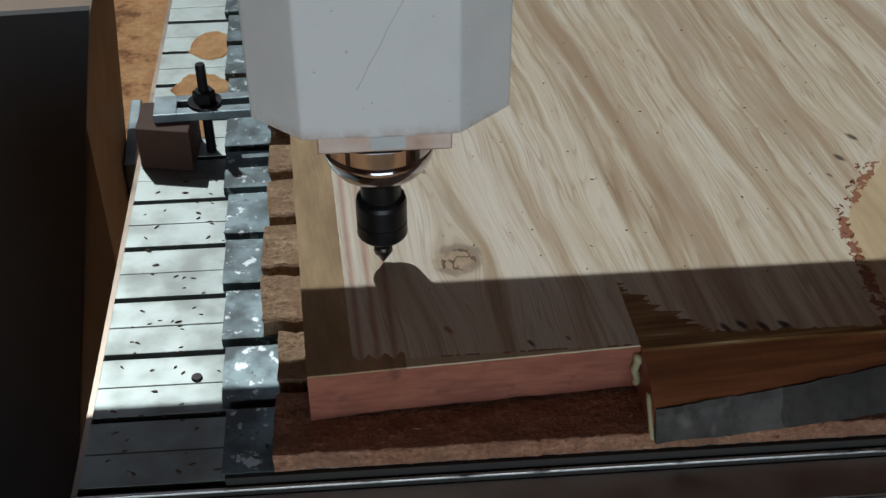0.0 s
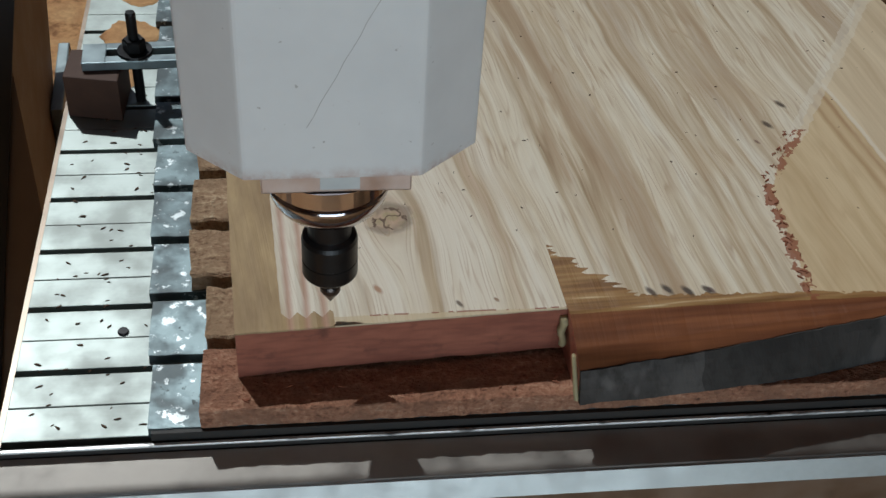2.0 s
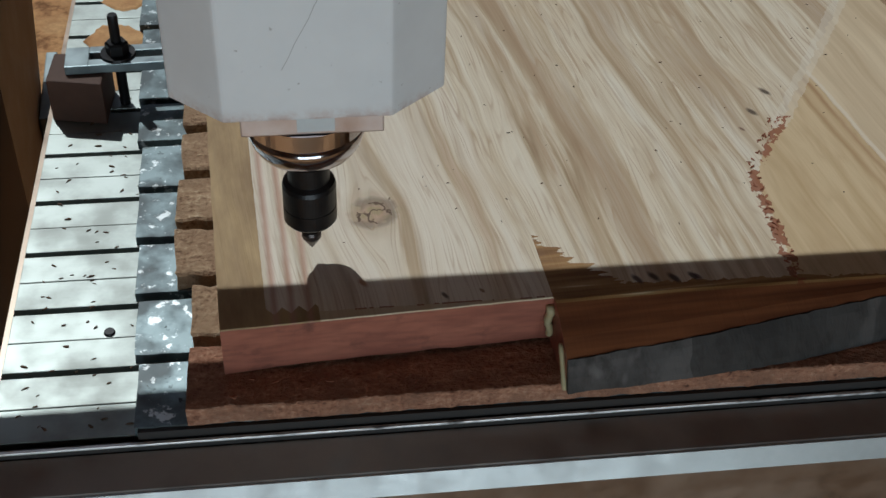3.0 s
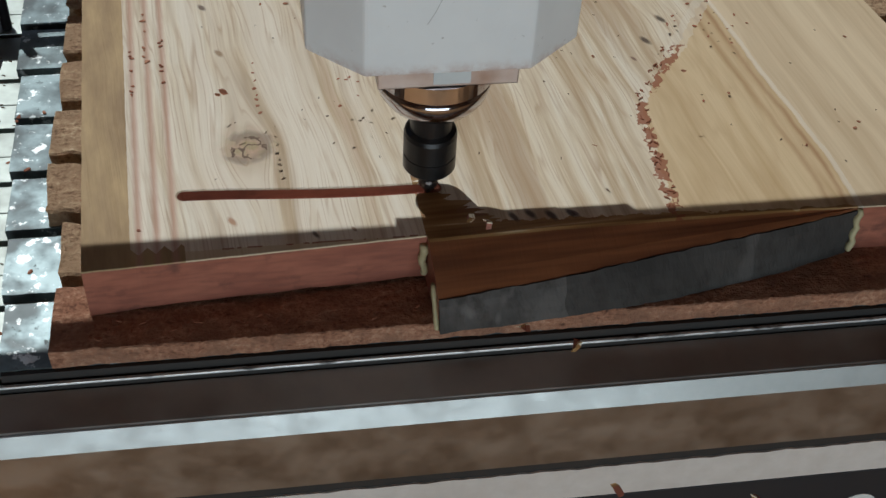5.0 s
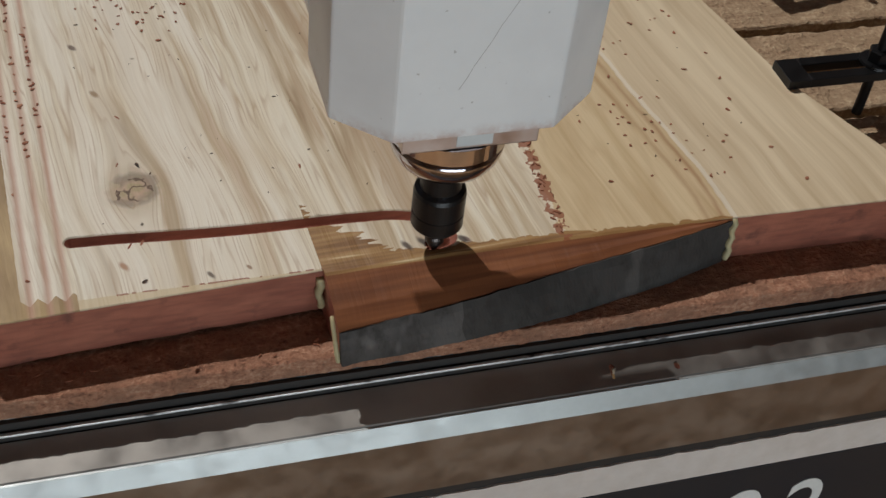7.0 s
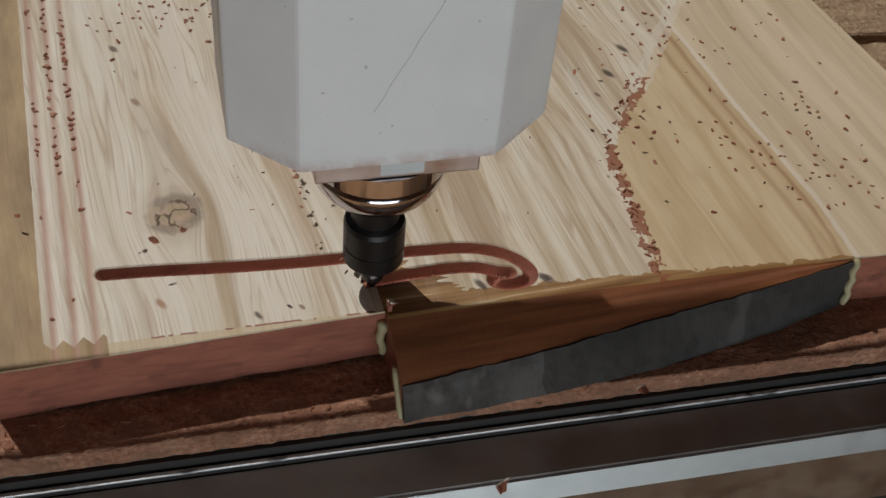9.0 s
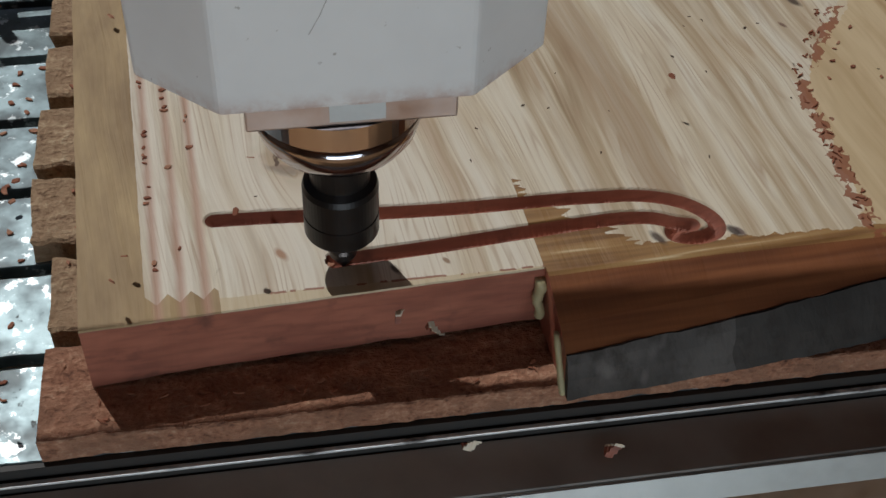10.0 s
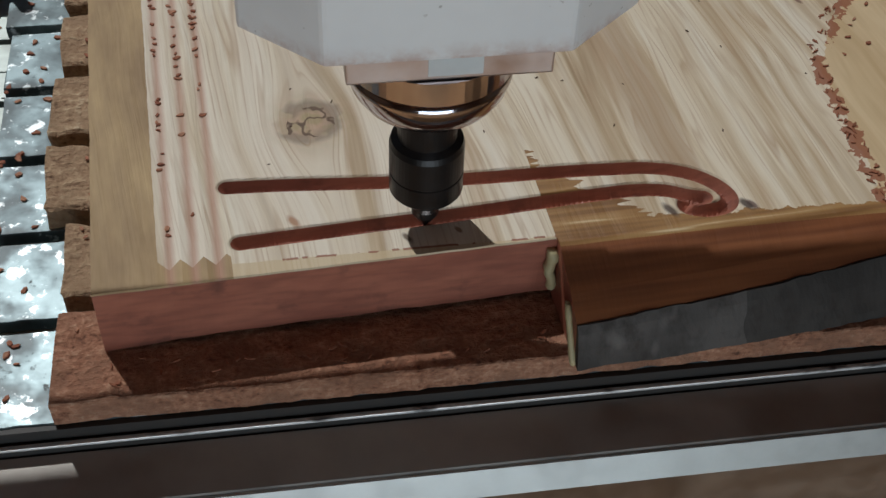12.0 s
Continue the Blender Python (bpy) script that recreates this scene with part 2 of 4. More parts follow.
    for px, py, r, c in ((0.463, 0.221, 0.007, (0.05, 0.03, 0.02)), (0.441, 0.194, 0.007, (0.06, 0.035, 0.022)), (0.424, 0.172, 0.0035, (0.2, 0.11, 0.08)),
                         (0.103, 0.222, 0.006, (0.30, 0.19, 0.10)), (0.098, 0.033, 0.006, (0.42, 0.22, 0.12)), (0.330, 0.006, 0.0045, (0.16, 0.10, 0.09)),
                         (0.094, 0.285, 0.006, (0.12, 0.07, 0.05)), (0.287, 0.009, 0.0065, (0.08, 0.05, 0.04)), (0.299, 0.010, 0.007, (0.045, 0.03, 0.025)), (0.313, 0.007, 0.007, (0.045, 0.03, 0.025)), (0.327, 0.007, 0.006, (0.05, 0.03, 0.025)), (0.152, 0.012, 0.0045, (0.11, 0.07, 0.045)), (0.178, 0.013, 0.003, (0.3, 0.18, 0.1))):
        dx = m.math("MULTIPLY", m.math("SUBTRACT", x, m.math("ADD", px, m.math("MULTIPLY", m.math("SUBTRACT", y, py), -0.4))), 1.9)
        d = m.math("SQRT", m.math("ADD", m.math("POWER", dx, 2.0), m.math("POWER", m.math("SUBTRACT", y, py), 2.0)))
        d = m.math("ADD", d, m.math("MULTIPLY", jag, 0.25))
        top = m.mix(m.ramp(m.math("DIVIDE", d, r), [(0.45, 0.9), (1.0, 0.0)]), top, c)
    # torn red fibres along the line
    band = m.math("ABSOLUTE", m.math("SUBTRACT", m.math("ADD", x, jag), edge))
    torn = m.math("MULTIPLY", m.math("LESS_THAN", band, 0.0045), m.math("GREATER_THAN", m.noise(70.0, 3), 0.47))
    torn = m.math("MULTIPLY", torn, m.math("LESS_THAN", y, 0.185))
    top = m.mix(m.math("MULTIPLY", torn, 0.9), top, (0.30, 0.10, 0.045))
    # heartwood on the cut faces
    heart = m.mix(m.ramp(m.noise(24.0, 4, 0.6, m.mapping((0.5, 1, 1.4))), [(0.35, 0.0), (0.65, 1.0)]), (0.25, 0.075, 0.046), (0.40, 0.135, 0.082))
    heart = m.mix(m.ramp(m.noise(34.0, 4, 0.6, m.mapping((0.8, 1, 1), loc=(2, 0, 0))), [(0.56, 0.0), (0.68, 0.75)]), heart, (0.10, 0.035, 0.025))
    heart = m.mix(m.ramp(m.noise(300.0, 2, 0.5, m.mapping((0.15, 1, 1))), [(0.4, 0.0), (0.7, 0.35)]), heart, (0.12, 0.04, 0.025))
    below = m.math("LESS_THAN", z, -0.0009)
    wane = m.math("MULTIPLY", below, m.math("MULTIPLY", m.math("GREATER_THAN", x, 0.2252), m.math("LESS_THAN", x, 0.531)))
    wane = m.math("MULTIPLY", wane, m.math("LESS_THAN", y, -0.0035))
    col = m.mix(below, top, heart)
    slope = m.mix(m.ramp(lines, [(0.35, 0.0), (0.65, 1.0)]), (0.16, 0.052, 0.020), (0.27, 0.096, 0.036))
    col = m.mix(wane, col, slope)
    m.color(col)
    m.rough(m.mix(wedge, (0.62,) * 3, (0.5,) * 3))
    relief = m.math("ADD", m.math("MULTIPLY", wide, 1.0), m.math("MULTIPLY", fine, 0.35))
    relief = m.math("ADD", relief, m.math("MULTIPLY", m.math("MULTIPLY", ridge, inridge), -160.0))
    m.bump(relief, 0.55, 0.0012)
    return m.mat


def plain(name, c, rough=0.6, metal=0.0, spots=None, scale=60.0, bump=0.1, amount=0.5):
    m = Nodes(name, rough, metal)
    f = m.noise(scale, 5, 0.6)
    d = spots or tuple(v * 0.7 for v in c)
    g = m.noise(scale * 0.12, 3)
    m.color(m.mix(m.ramp(m.math("MULTIPLY", m.math("ADD", f, g), 0.5), [(0.38, amount), (0.58, 0.0)]), c, d))
    if metal:
        m.rough(m.ramp(f, [(0.3, rough * 0.8), (0.7, min(1, rough * 1.35))]))
    m.bump(f, bump, 0.0005)
    return m.mat


def aluminium():
    m = Nodes("scratched_aluminium", 0.4, 1.0)
    brushed = m.noise(900.0, 2, 0.5, m.mapping((0.03, 1, 1)))
    blot = m.noise(22.0, 4, 0.6)
    m.color(m.mix(m.ramp(blot, [(0.45, 0.0), (0.65, 0.5)]), (0.40, 0.445, 0.43), (0.24, 0.25, 0.235)))
    m.rough(m.math("ADD", m.ramp(blot, [(0.35, 0.44), (0.7, 0.58)]), m.math("MULTIPLY", brushed, 0.08)))
    m.bump(m.math("ADD", brushed, blot), 0.08, 0.0004)
    return m.mat


def painted_grey():
    m = Nodes("worn_grey_board", 0.34, 0.0)
    f = m.noise(85.0, 5, 0.65)
    g = m.noise(30.0, 4, 0.6, m.mapping(loc=(3, 1, 0)))
    c = m.mix(m.ramp(g, [(0.4, 0.0), (0.6, 1.0)]), (0.085, 0.11, 0.12), (0.21, 0.265, 0.28))
    c = m.mix(m.ramp(f, [(0.58, 0.0), (0.63, 0.9)]), c, (0.70, 0.76, 0.78))
    c = m.mix(m.ramp(f, [(0.30, 0.9), (0.36, 0.0)]), c, (0.035, 0.035, 0.035))
    m.put(m.bsdf.inputs["Metallic"], m.ramp(g, [(0.40, 0.25), (0.55, 0.85)]))
    m.color(c).rough(m.ramp(f, [(0.3, 0.5), (0.7, 0.38)])).bump(f, 0.35, 0.0008)
    return m.mat


def particle_board(name, darkest, dark, light, pale, dust):
    """Pressed chips: coarse flecks, long fibres and patches of dust."""
    m = Nodes(name, 0.9)
    f = m.noise(240.0, 4, 0.7)
    long = m.noise(130.0, 4, 0.7, m.mapping((0.35, 1, 1), (0, 0, 12)))
    g = m.noise(45.0, 4, 0.6)
    c = m.ramp(m.math("ADD", m.math("MULTIPLY", f, 0.55), m.math("MULTIPLY", long, 0.45)), [(0.33, darkest), (0.44, dark), (0.55, light), (0.66, pale)])
    c = m.mix(m.ramp(g, [(0.40, 0.7), (0.55, 0.0)]), c, dust)
    m.color(c).bump(m.math("ADD", m.math("ADD", f, long), m.math("MULTIPLY", g, 2.0)), 1.0, 0.0026)
    return m.mat


def sawdust_ground():
    m = Nodes("sawdust_floor", 0.95)
    f = m.noise(14.0, 5, 0.65)
    g = m.noise(60.0, 4, 0.6)
    c = m.ramp(f, [(0.36, (0.24, 0.11, 0.045)), (0.46, (0.62, 0.34, 0.15)), (0.65, (0.72, 0.44, 0.21))])
    c = m.mix(m.ramp(g, [(0.4, 0.35), (0.6, 0.0)]), c, (0.35, 0.16, 0.07))
    m.color(c).bump(m.math("ADD", f, g), 0.5, 0.004)
    return m.mat


WOOD = wood_surface()
ALU = aluminium()
GREY = painted_grey()
CHIPBOARD = particle_board("particle_board", (0.12, 0.065, 0.038), (0.35, 0.225, 0.135), (0.49, 0.345, 0.215), (0.66, 0.53, 0.36), (0.34, 0.225, 0.135))
RED_BOARD = particle_board("red_dusted_particle_board", (0.07, 0.028, 0.018), (0.30, 0.135, 0.080), (0.44, 0.225, 0.140), (0.62, 0.40, 0.27), (0.25, 0.125, 0.078))
GROUND = sawdust_ground()
def grey_bark():
    m = Nodes("grey_bark", 0.8)
    x, y, z = m.axes()
    f = m.noise(70.0, 5, 0.65, m.mapping((1, 1, 0.5)))
    g = m.noise(13.0, 3, 0.55)
    c = m.mix(m.ramp(g, [(0.38, 0.0), (0.60, 1.0)]), (0.038, 0.034, 0.032), (0.092, 0.084, 0.080))
    c = m.mix(m.ramp(f, [(0.34, 0.7), (0.50, 0.0)]), c, (0.03, 0.024, 0.021))
    c = m.mix(m.ramp(m.noise(38.0, 2, 0.5, m.mapping((1, 1, 0.3), loc=(0.7, 0, 0))), [(0.62, 0.0), (0.68, 0.6)]), c, (0.22, 0.20, 0.19))
    darker = m.math("GREATER_THAN", m.math("ADD", x, m.math("MULTIPLY", m.math("SUBTRACT", g, 0.5), 0.05)), 0.318)
    c = m.mix(m.math("MULTIPLY", darker, 0.62), c, (0.018, 0.015, 0.013))
    m.color(c).bump(m.math("ADD", f, g), 0.9, 0.0012)
    return m.mat


BARK = grey_bark()
GLUE = plain("dried_glue", (0.50, 0.44, 0.26), 0.5, 0, (0.32, 0.25, 0.12), 90, 0.6)
def white_enamel():
    m = Nodes("white_enamel", 0.36)
    x, y, z = m.axes()
    blot = m.noise(16.0, 4)
    spots = m.noise(150.0, 3)
    c = m.mix(m.ramp(blot, [(0.40, 0.0), (0.65, 0.5)]), (0.83, 0.84, 0.85), (0.73, 0.73, 0.74))
    c = m.mix(m.ramp(spots, [(0.70, 0.0), (0.74, 0.6)]), c, (0.30, 0.27, 0.25))
    # red wood dust sticking along the lower rim
    rim = m.math("SUBTRACT", 1.0, m.math("DIVIDE", m.math("SUBTRACT", z, 0.1395), 0.011), True)
    dust = m.math("MULTIPLY", m.math("POWER", rim, 1.6), m.ramp(m.noise(70.0, 4, 0.65), [(0.42, 0.05), (0.62, 0.7)]))
    m.color(m.mix(dust, c, (0.46, 0.27, 0.21)))
    m.rough(m.ramp(blot, [(0.3, 0.30), (0.7, 0.5)])).bump(blot, 0.05, 0.001)
    return m.mat


WHITE = white_enamel()
CHROME = plain("polished_steel", (0.58, 0.57, 0.62), 0.12, 1.0, (0.30, 0.26, 0.27), 26, 0.02)
PINK_STEEL = plain("ground_steel", (0.62, 0.54, 0.51), 0.42, 1.0, (0.40, 0.28, 0.24), 60, 0.1)
BLACK_STEEL = plain("blackened_steel", (0.022, 0.022, 0.024), 0.34, 0.6, (0.012, 0.011, 0.011), 80, 0.05)
BIT_STEEL = plain("dark_carbide", (0.10, 0.085, 0.08), 0.35, 0.9, (0.04, 0.03, 0.03), 120, 0.05)
STICKER = plain("silver_sticker", (0.66, 0.70, 0.71), 0.4, 0, (0.52, 0.54, 0.55), 90, 0.02)
DARK = plain("black_rubber", (0.018, 0.017, 0.017), 0.6, 0, (0.035, 0.025, 0.02), 90, 0.2)
BLACK_PAINT = plain("black_paint", (0.012, 0.014, 0.020), 0.5, 0, (0.020, 0.019, 0.021), 30, 0.05)
BROWN_METAL = plain("dull_bronze_metal", (0.38, 0.315, 0.26), 0.38, 0.9, (0.20, 0.155, 0.12), 35, 0.06)
DULL_METAL = plain("bronze_paint", (0.30, 0.225, 0.165), 0.5, 0.2, (0.20, 0.145, 0.10), 20, 0.06)
LEDGE_METAL = plain("dull_grey_metal", (0.39, 0.365, 0.34), 0.42, 0.9, (0.22, 0.21, 0.20), 35, 0.06)
BRIGHT_METAL = plain("bright_rail_metal", (0.46, 0.48, 0.48), 0.42, 0.6, (0.28, 0.29, 0.29), 50, 0.04)
def scuffed():
    m = Nodes("scuffed_edge", 0.4)
    f = m.noise(60.0, 4, 0.65, m.mapping((0.35, 1, 1)))
    m.color(m.mix(m.ramp(f, [(0.36, 0.0), (0.48, 1.0)]), (0.08, 0.07, 0.07), (0.88, 0.88, 0.88)))
    m.put(m.bsdf.inputs["Metallic"], m.ramp(f, [(0.42, 0.0), (0.52, 0.8)]))
    m.bump(f, 0.3, 0.0006)
    return m.mat


SCUFFED = scuffed()
BLUE_STEEL = plain("clamp_steel", (0.30, 0.36, 0.38), 0.38, 0.7, (0.16, 0.19, 0.20), 50, 0.1)
PALE_STRIP = plain("pale_primer", (0.66, 0.60, 0.56), 0.6, 0, (0.50, 0.43, 0.38), 60, 0.15)
LETTER = plain("white_lettering", (0.72, 0.72, 0.70), 0.6, 0, (0.55, 0.55, 0.54), 80, 0.02)
CHIP = plain("red_wood_chip", (0.34, 0.125, 0.065), 0.85, 0, (0.22, 0.09, 0.055), 200, 0.3)
def fresh_shaving():
    m = Nodes("fresh_shaving", 0.8)
    tone = m.tree.nodes.new("ShaderNodeObjectInfo").outputs["Random"]
    grain = m.noise(300.0, 3, 0.6)
    c = m.ramp(tone, [(0.0, (0.26, 0.085, 0.045)), (0.5, (0.42, 0.16, 0.09)), (1.0, (0.58, 0.31, 0.19))])
    m.color(m.mix(m.ramp(grain, [(0.4, 0.5), (0.6, 0.0)]), c, (0.22, 0.075, 0.04))).bump(grain, 0.3, 0.0004)
    return m.mat


FLAKE = fresh_shaving()
SLIVER = plain("dark_sliver", (0.13, 0.075, 0.045), 0.85, 0, (0.06, 0.04, 0.03), 200, 0.3)
# Colours of the added, unseen walls and roof, reddened to warm the shade.
WALL = plain("red_bounce_wall", (0.44, 0.30, 0.20), 0.9, 0, (0.30, 0.19, 0.12), 3, 0.3)
ROOF = plain("red_bounce_roof", (0.26, 0.125, 0.075), 0.8, 0, (0.16, 0.075, 0.045), 4, 0.3)

# ---------------------------------------------------------------- setting
FLOOR_Z = -0.86
bm = bmesh.new()
bmesh.ops.create_grid(bm, x_segments=60, y_segments=60, size=30)
for v in bm.verts:
    v.co.z = FLOOR_Z
ground = tagged(part("ground", bm, GROUND), "workshop ground covered with orange sawdust", "ground", kind="structure")
# Unseen walls and roof, added to shut out sky light round the machine.
bm = boxed(-4, -1.1, -3.2, -3.0, FLOOR_Z, 2.2)
box(bm, 1.1, 4, -3.2, -3.0, FLOOR_Z, 2.2)
box(bm, -1.1, 1.1, -3.2, -3.0, 1.1, 2.2)
tagged(part("wall_south", bm, WALL), "unseen wall added to block light, with a wide opening round the front lamp", "wall", kind="structure")
tagged(part("wall_east", boxed(4, 4.2, -3.2, 5.2, FLOOR_Z, 2.2), WALL), "unseen wall added to block sky light and redden the shade", "wall", kind="structure")
tagged(part("wall_west", boxed(-4.2, -4, -3.2, 5.2, FLOOR_Z, 2.2), WALL), "unseen wall added to block sky light and redden the shade", "wall", kind="structure")
tagged(part("wall_north", boxed(-4, 4, 5.0, 5.2, FLOOR_Z, 2.2), WALL), "unseen wall added to block sky light and redden the shade", "wall", kind="structure")
bm = boxed(-4.2, 4.2, -3.2, 0.85, 2.2, 2.26)
box(bm, -4.2, -2.6, 0.85, 4.5, 2.2, 2.26)
box(bm, 0.9, 4.2, 0.85, 4.5, 2.2, 2.26)
box(bm, -4.2, 4.2, 4.5, 5.2, 2.2, 2.26)
tagged(part("unseen_ceiling", bm, ROOF), "unseen red-brown roof added to block sky light, with an open bay over the machine", "roof", kind="structure")

# ---------------------------------------------------------------- machine bed
SLOTS = [-0.0300 + 0.0643 * i for i in range(22)]      # front edge of each profile, machine space
Z_SLAT, Z_GREY, Z_BOARD = -0.065, -0.057, -0.042
bed = tagged(empty("machine_bed", MACHINE), "router bed of bright scratched aluminium profiles with slots", "machine bed")


def slat(i):
    y0, y1 = SLOTS[i] + 0.0028, SLOTS[i + 1] - 0.0028
    ym = (y0 + y1) / 2
    bm = box(bmesh.new(), -0.156, 0.95, y0, ym - 0.0005, Z_SLAT - 0.022, Z_SLAT, 0.0006)
    box(bm, -0.156, 0.95, ym + 0.0005, y1, Z_SLAT - 0.022, Z_SLAT - 0.0003 * (i % 2), 0.0006)
    box(bm, -0.156, 0.95, ym - 0.001, ym + 0.001, Z_SLAT - 0.02, Z_SLAT - 0.0012)
    return part("slat", bm, ALU, bed)


for i in range(len(SLOTS) - 1):
    slat(i)
part("tray", boxed(-0.146, 0.95, SLOTS[0], SLOTS[-1], Z_SLAT - 0.04, Z_SLAT - 0.023), DARK, bed, "dark tray under the slots")
part("side_skirt", boxed(-0.161, -0.157, SLOTS[0], SLOTS[-1], Z_SLAT - 0.12, Z_SLAT - 0.004), BROWN_METAL, bed)
part("screw_head", lathe([(0.0035, Z_SLAT - 0.001), (0.0042, Z_SLAT + 0.0002), (0.0036, Z_SLAT + 0.0016)], 20, -0.085, 0.072), BLACK_STEEL, bed)

base = tagged(empty("machine_stand", MACHINE), "dark steel stand under the router bed", "machine frame")
part("bed_frame", boxed(-0.145, 0.94, 0.0, 1.30, Z_SLAT - 0.14, Z_SLAT - 0.041, bevel=0.003), DULL_METAL, base)
for lx in (-0.08, 0.84):
    for ly in (0.06, 1.20):
        part("leg", boxed(lx - 0.05, lx + 0.05, ly - 0.05, ly + 0.05, FLOOR_Z, Z_SLAT - 0.1405, bevel=0.003), DULL_METAL, base)
# front beam of the machine, stepped towards the camera
rail = tagged(empty("front_beam", MACHINE), "front beam of dull bronze metal with a bright edge strip", "machine frame")
part("edge_trim", boxed(-0.16, 1.1, -0.0355, -0.0325, -0.085, -0.0655, bevel=0.001), DARK, rail, "black edge strip")
part("worn_edge", boxed(-0.16, 1.1, -0.0366, -0.0340, -0.0668, -0.0648, bevel=0.0005), SCUFFED, rail, "bright edge with worn black paint")
part("rubber_strip", boxed(-0.058, 1.1, -0.0322, -0.0285, -0.080, -0.058), DARK, rail)
bm = bmesh.new()
ends = [[bm.verts.new((x, y, z)) for y, z in ((-0.0368, FLOOR_Z), (-0.0368, -0.0715), (-0.0632, -0.0780), (-0.0640, -0.0788), (-0.0640, FLOOR_Z))] for x in (-0.4, 1.1)]
for k in range(5):
    bm.faces.new((ends[0][k], ends[0][(k + 1) % 5], ends[1][(k + 1) % 5], ends[1][k]))
bm.faces.new(ends[0])
bm.faces.new(ends[1][::-1])
part("ledge", bm, LEDGE_METAL, rail)


def bright_strip():
    """A polished strip with a sloping face, so that it mirrors the added front lamp."""
    bm = bmesh.new()
    c = [(-0.0642, -0.0790), (-0.0660, -0.0790), (-0.0720, -0.0940), (-0.0710, -0.0955), (-0.0642, -0.0955)]
    ends = [[bm.verts.new((x, y, z)) for y, z in c] for x in (-0.4, 1.1)]
    for k in range(5):
        bm.faces.new((ends[0][k], ends[0][(k + 1) % 5], ends[1][(k + 1) % 5], ends[1][k]))
    bm.faces.new(ends[0])
    bm.faces.new(ends[1][::-1])
    return bm


part("bright_strip", bright_strip(), BRIGHT_METAL, rail, "bright polished strip")
part("front_face", boxed(-0.4, 1.1, -0.0655, -0.0642, -0.1640, -0.0960, bevel=0.0004), BROWN_METAL, rail)


def torn_strip():
    bm = bmesh.new()
    n = 260
    prev = None
    for i in range(n + 1):
        x = -0.4 + 1.5 * i / n
        z = -0.1735 + 0.0016 * noise.noise((x * 70, 0, 0)) + 0.0010 * noise.noise((x * 260, 3, 0))
        row = [bm.verts.new((x, -0.0662, z)), bm.verts.new((x, -0.0662, -0.2105)), bm.verts.new((x, -0.0643, -0.2105)), bm.verts.new((x, -0.0643, z))]
        if prev:
            for k in range(4):
                bm.faces.new((prev[k], prev[(k + 1) % 4], row[(k + 1) % 4], row[k]))
        prev = row
    return bm


part("dark_seam", boxed(-0.4, 1.1, -0.0646, -0.0641, -0.1790, -0.1642), DARK, rail)
part("pale_strip", torn_strip(), PALE_STRIP, rail, "pale primer strip with a torn edge")
panel = tagged(empty("name_panel", MACHINE), "black name panel with white serif numerals", "sign")
part("plate", boxed(-0.4, 1.1, -0.0668, -0.0642, -0.50, -0.2110, bevel=0.0006), BLACK_PAINT, panel)


def lettering(text, size, m, parent):
    curve = bpy.data.curves.new("lettering", "FONT")
    curve.body, curve.size, curve.extrude, curve.space_character = text, size, 0.0003, 1.1
    held = bpy.data.objects.new("lettering", curve)
    scene.collection.objects.link(held)
    data = bpy.data.meshes.new_from_object(held.evaluated_get(bpy.context.evaluated_depsgraph_get()))
    bpy.data.objects.remove(held)
    data.materials.clear()
    data.materials.append(LETTER)
    ob = new("numeral", data)
    ob.parent, ob.matrix_basis = parent, m
    return ob


for k, digit in enumerate("2022"):
    lettering(digit, 0.128, Matrix.Translation((0.437 + 0.059 * k, -0.0672, -0.332)) @ pose(0, 0, 0, 90, 0, 0) @ Matrix.Diagonal((0.70, 1, 1, 1)), panel)

# ---------------------------------------------------------------- boards on the bed
def rough_board(name, mat, x0, x1, y0, y1, z0, z1, jag, step=0.004, tops=0.0):
    """A board with chewed edges: a strip of cross sections along x, its ends cut unevenly."""
    bm = bmesh.new()
    n = max(4, min(160, int((x1 - x0) / step)))
    seed = rn(0, 100)
    rows = []
    for i in range(n + 1):
        x = x0 + (x1 - x0) * i / n
        a = jag * noise.noise((x * 110, seed, 0)) + jag * 0.5 * noise.noise((x * 400, seed, 2))
        b = jag * noise.noise((x * 110, seed, 9)) + jag * 0.5 * noise.noise((x * 400, seed, 5))
        rows.append([bm.verts.new((x + jag * 1.3 * noise.noise((k * 1.7, seed, 4)) * max(0.0, 1 - i / 3), yy, zz + tops * noise.noise((x * 90, yy * 90, seed)) * (zz > z0)))
                     for k, (yy, zz) in enumerate(((y0 + a, z0), (y0 + a, z1 - jag * 0.5), (y0 + a + jag * 0.6, z1), ((y0 * 2 + y1) / 3, z1), ((y0 + 2 * y1) / 3, z1),
                                                   (y1 + b - jag * 0.6, z1), (y1 + b, z1 - jag * 0.5), (y1 + b, z0)))])
    for p, q in zip(rows, rows[1:]):
        for k in range(8):
            bm.faces.new((p[k], p[(k + 1) % 8], q[(k + 1) % 8], q[k]))
    bm.faces.new(rows[0])
    bm.faces.new(rows[-1][::-1])
    return part(name, bm, mat, at=MACHINE)


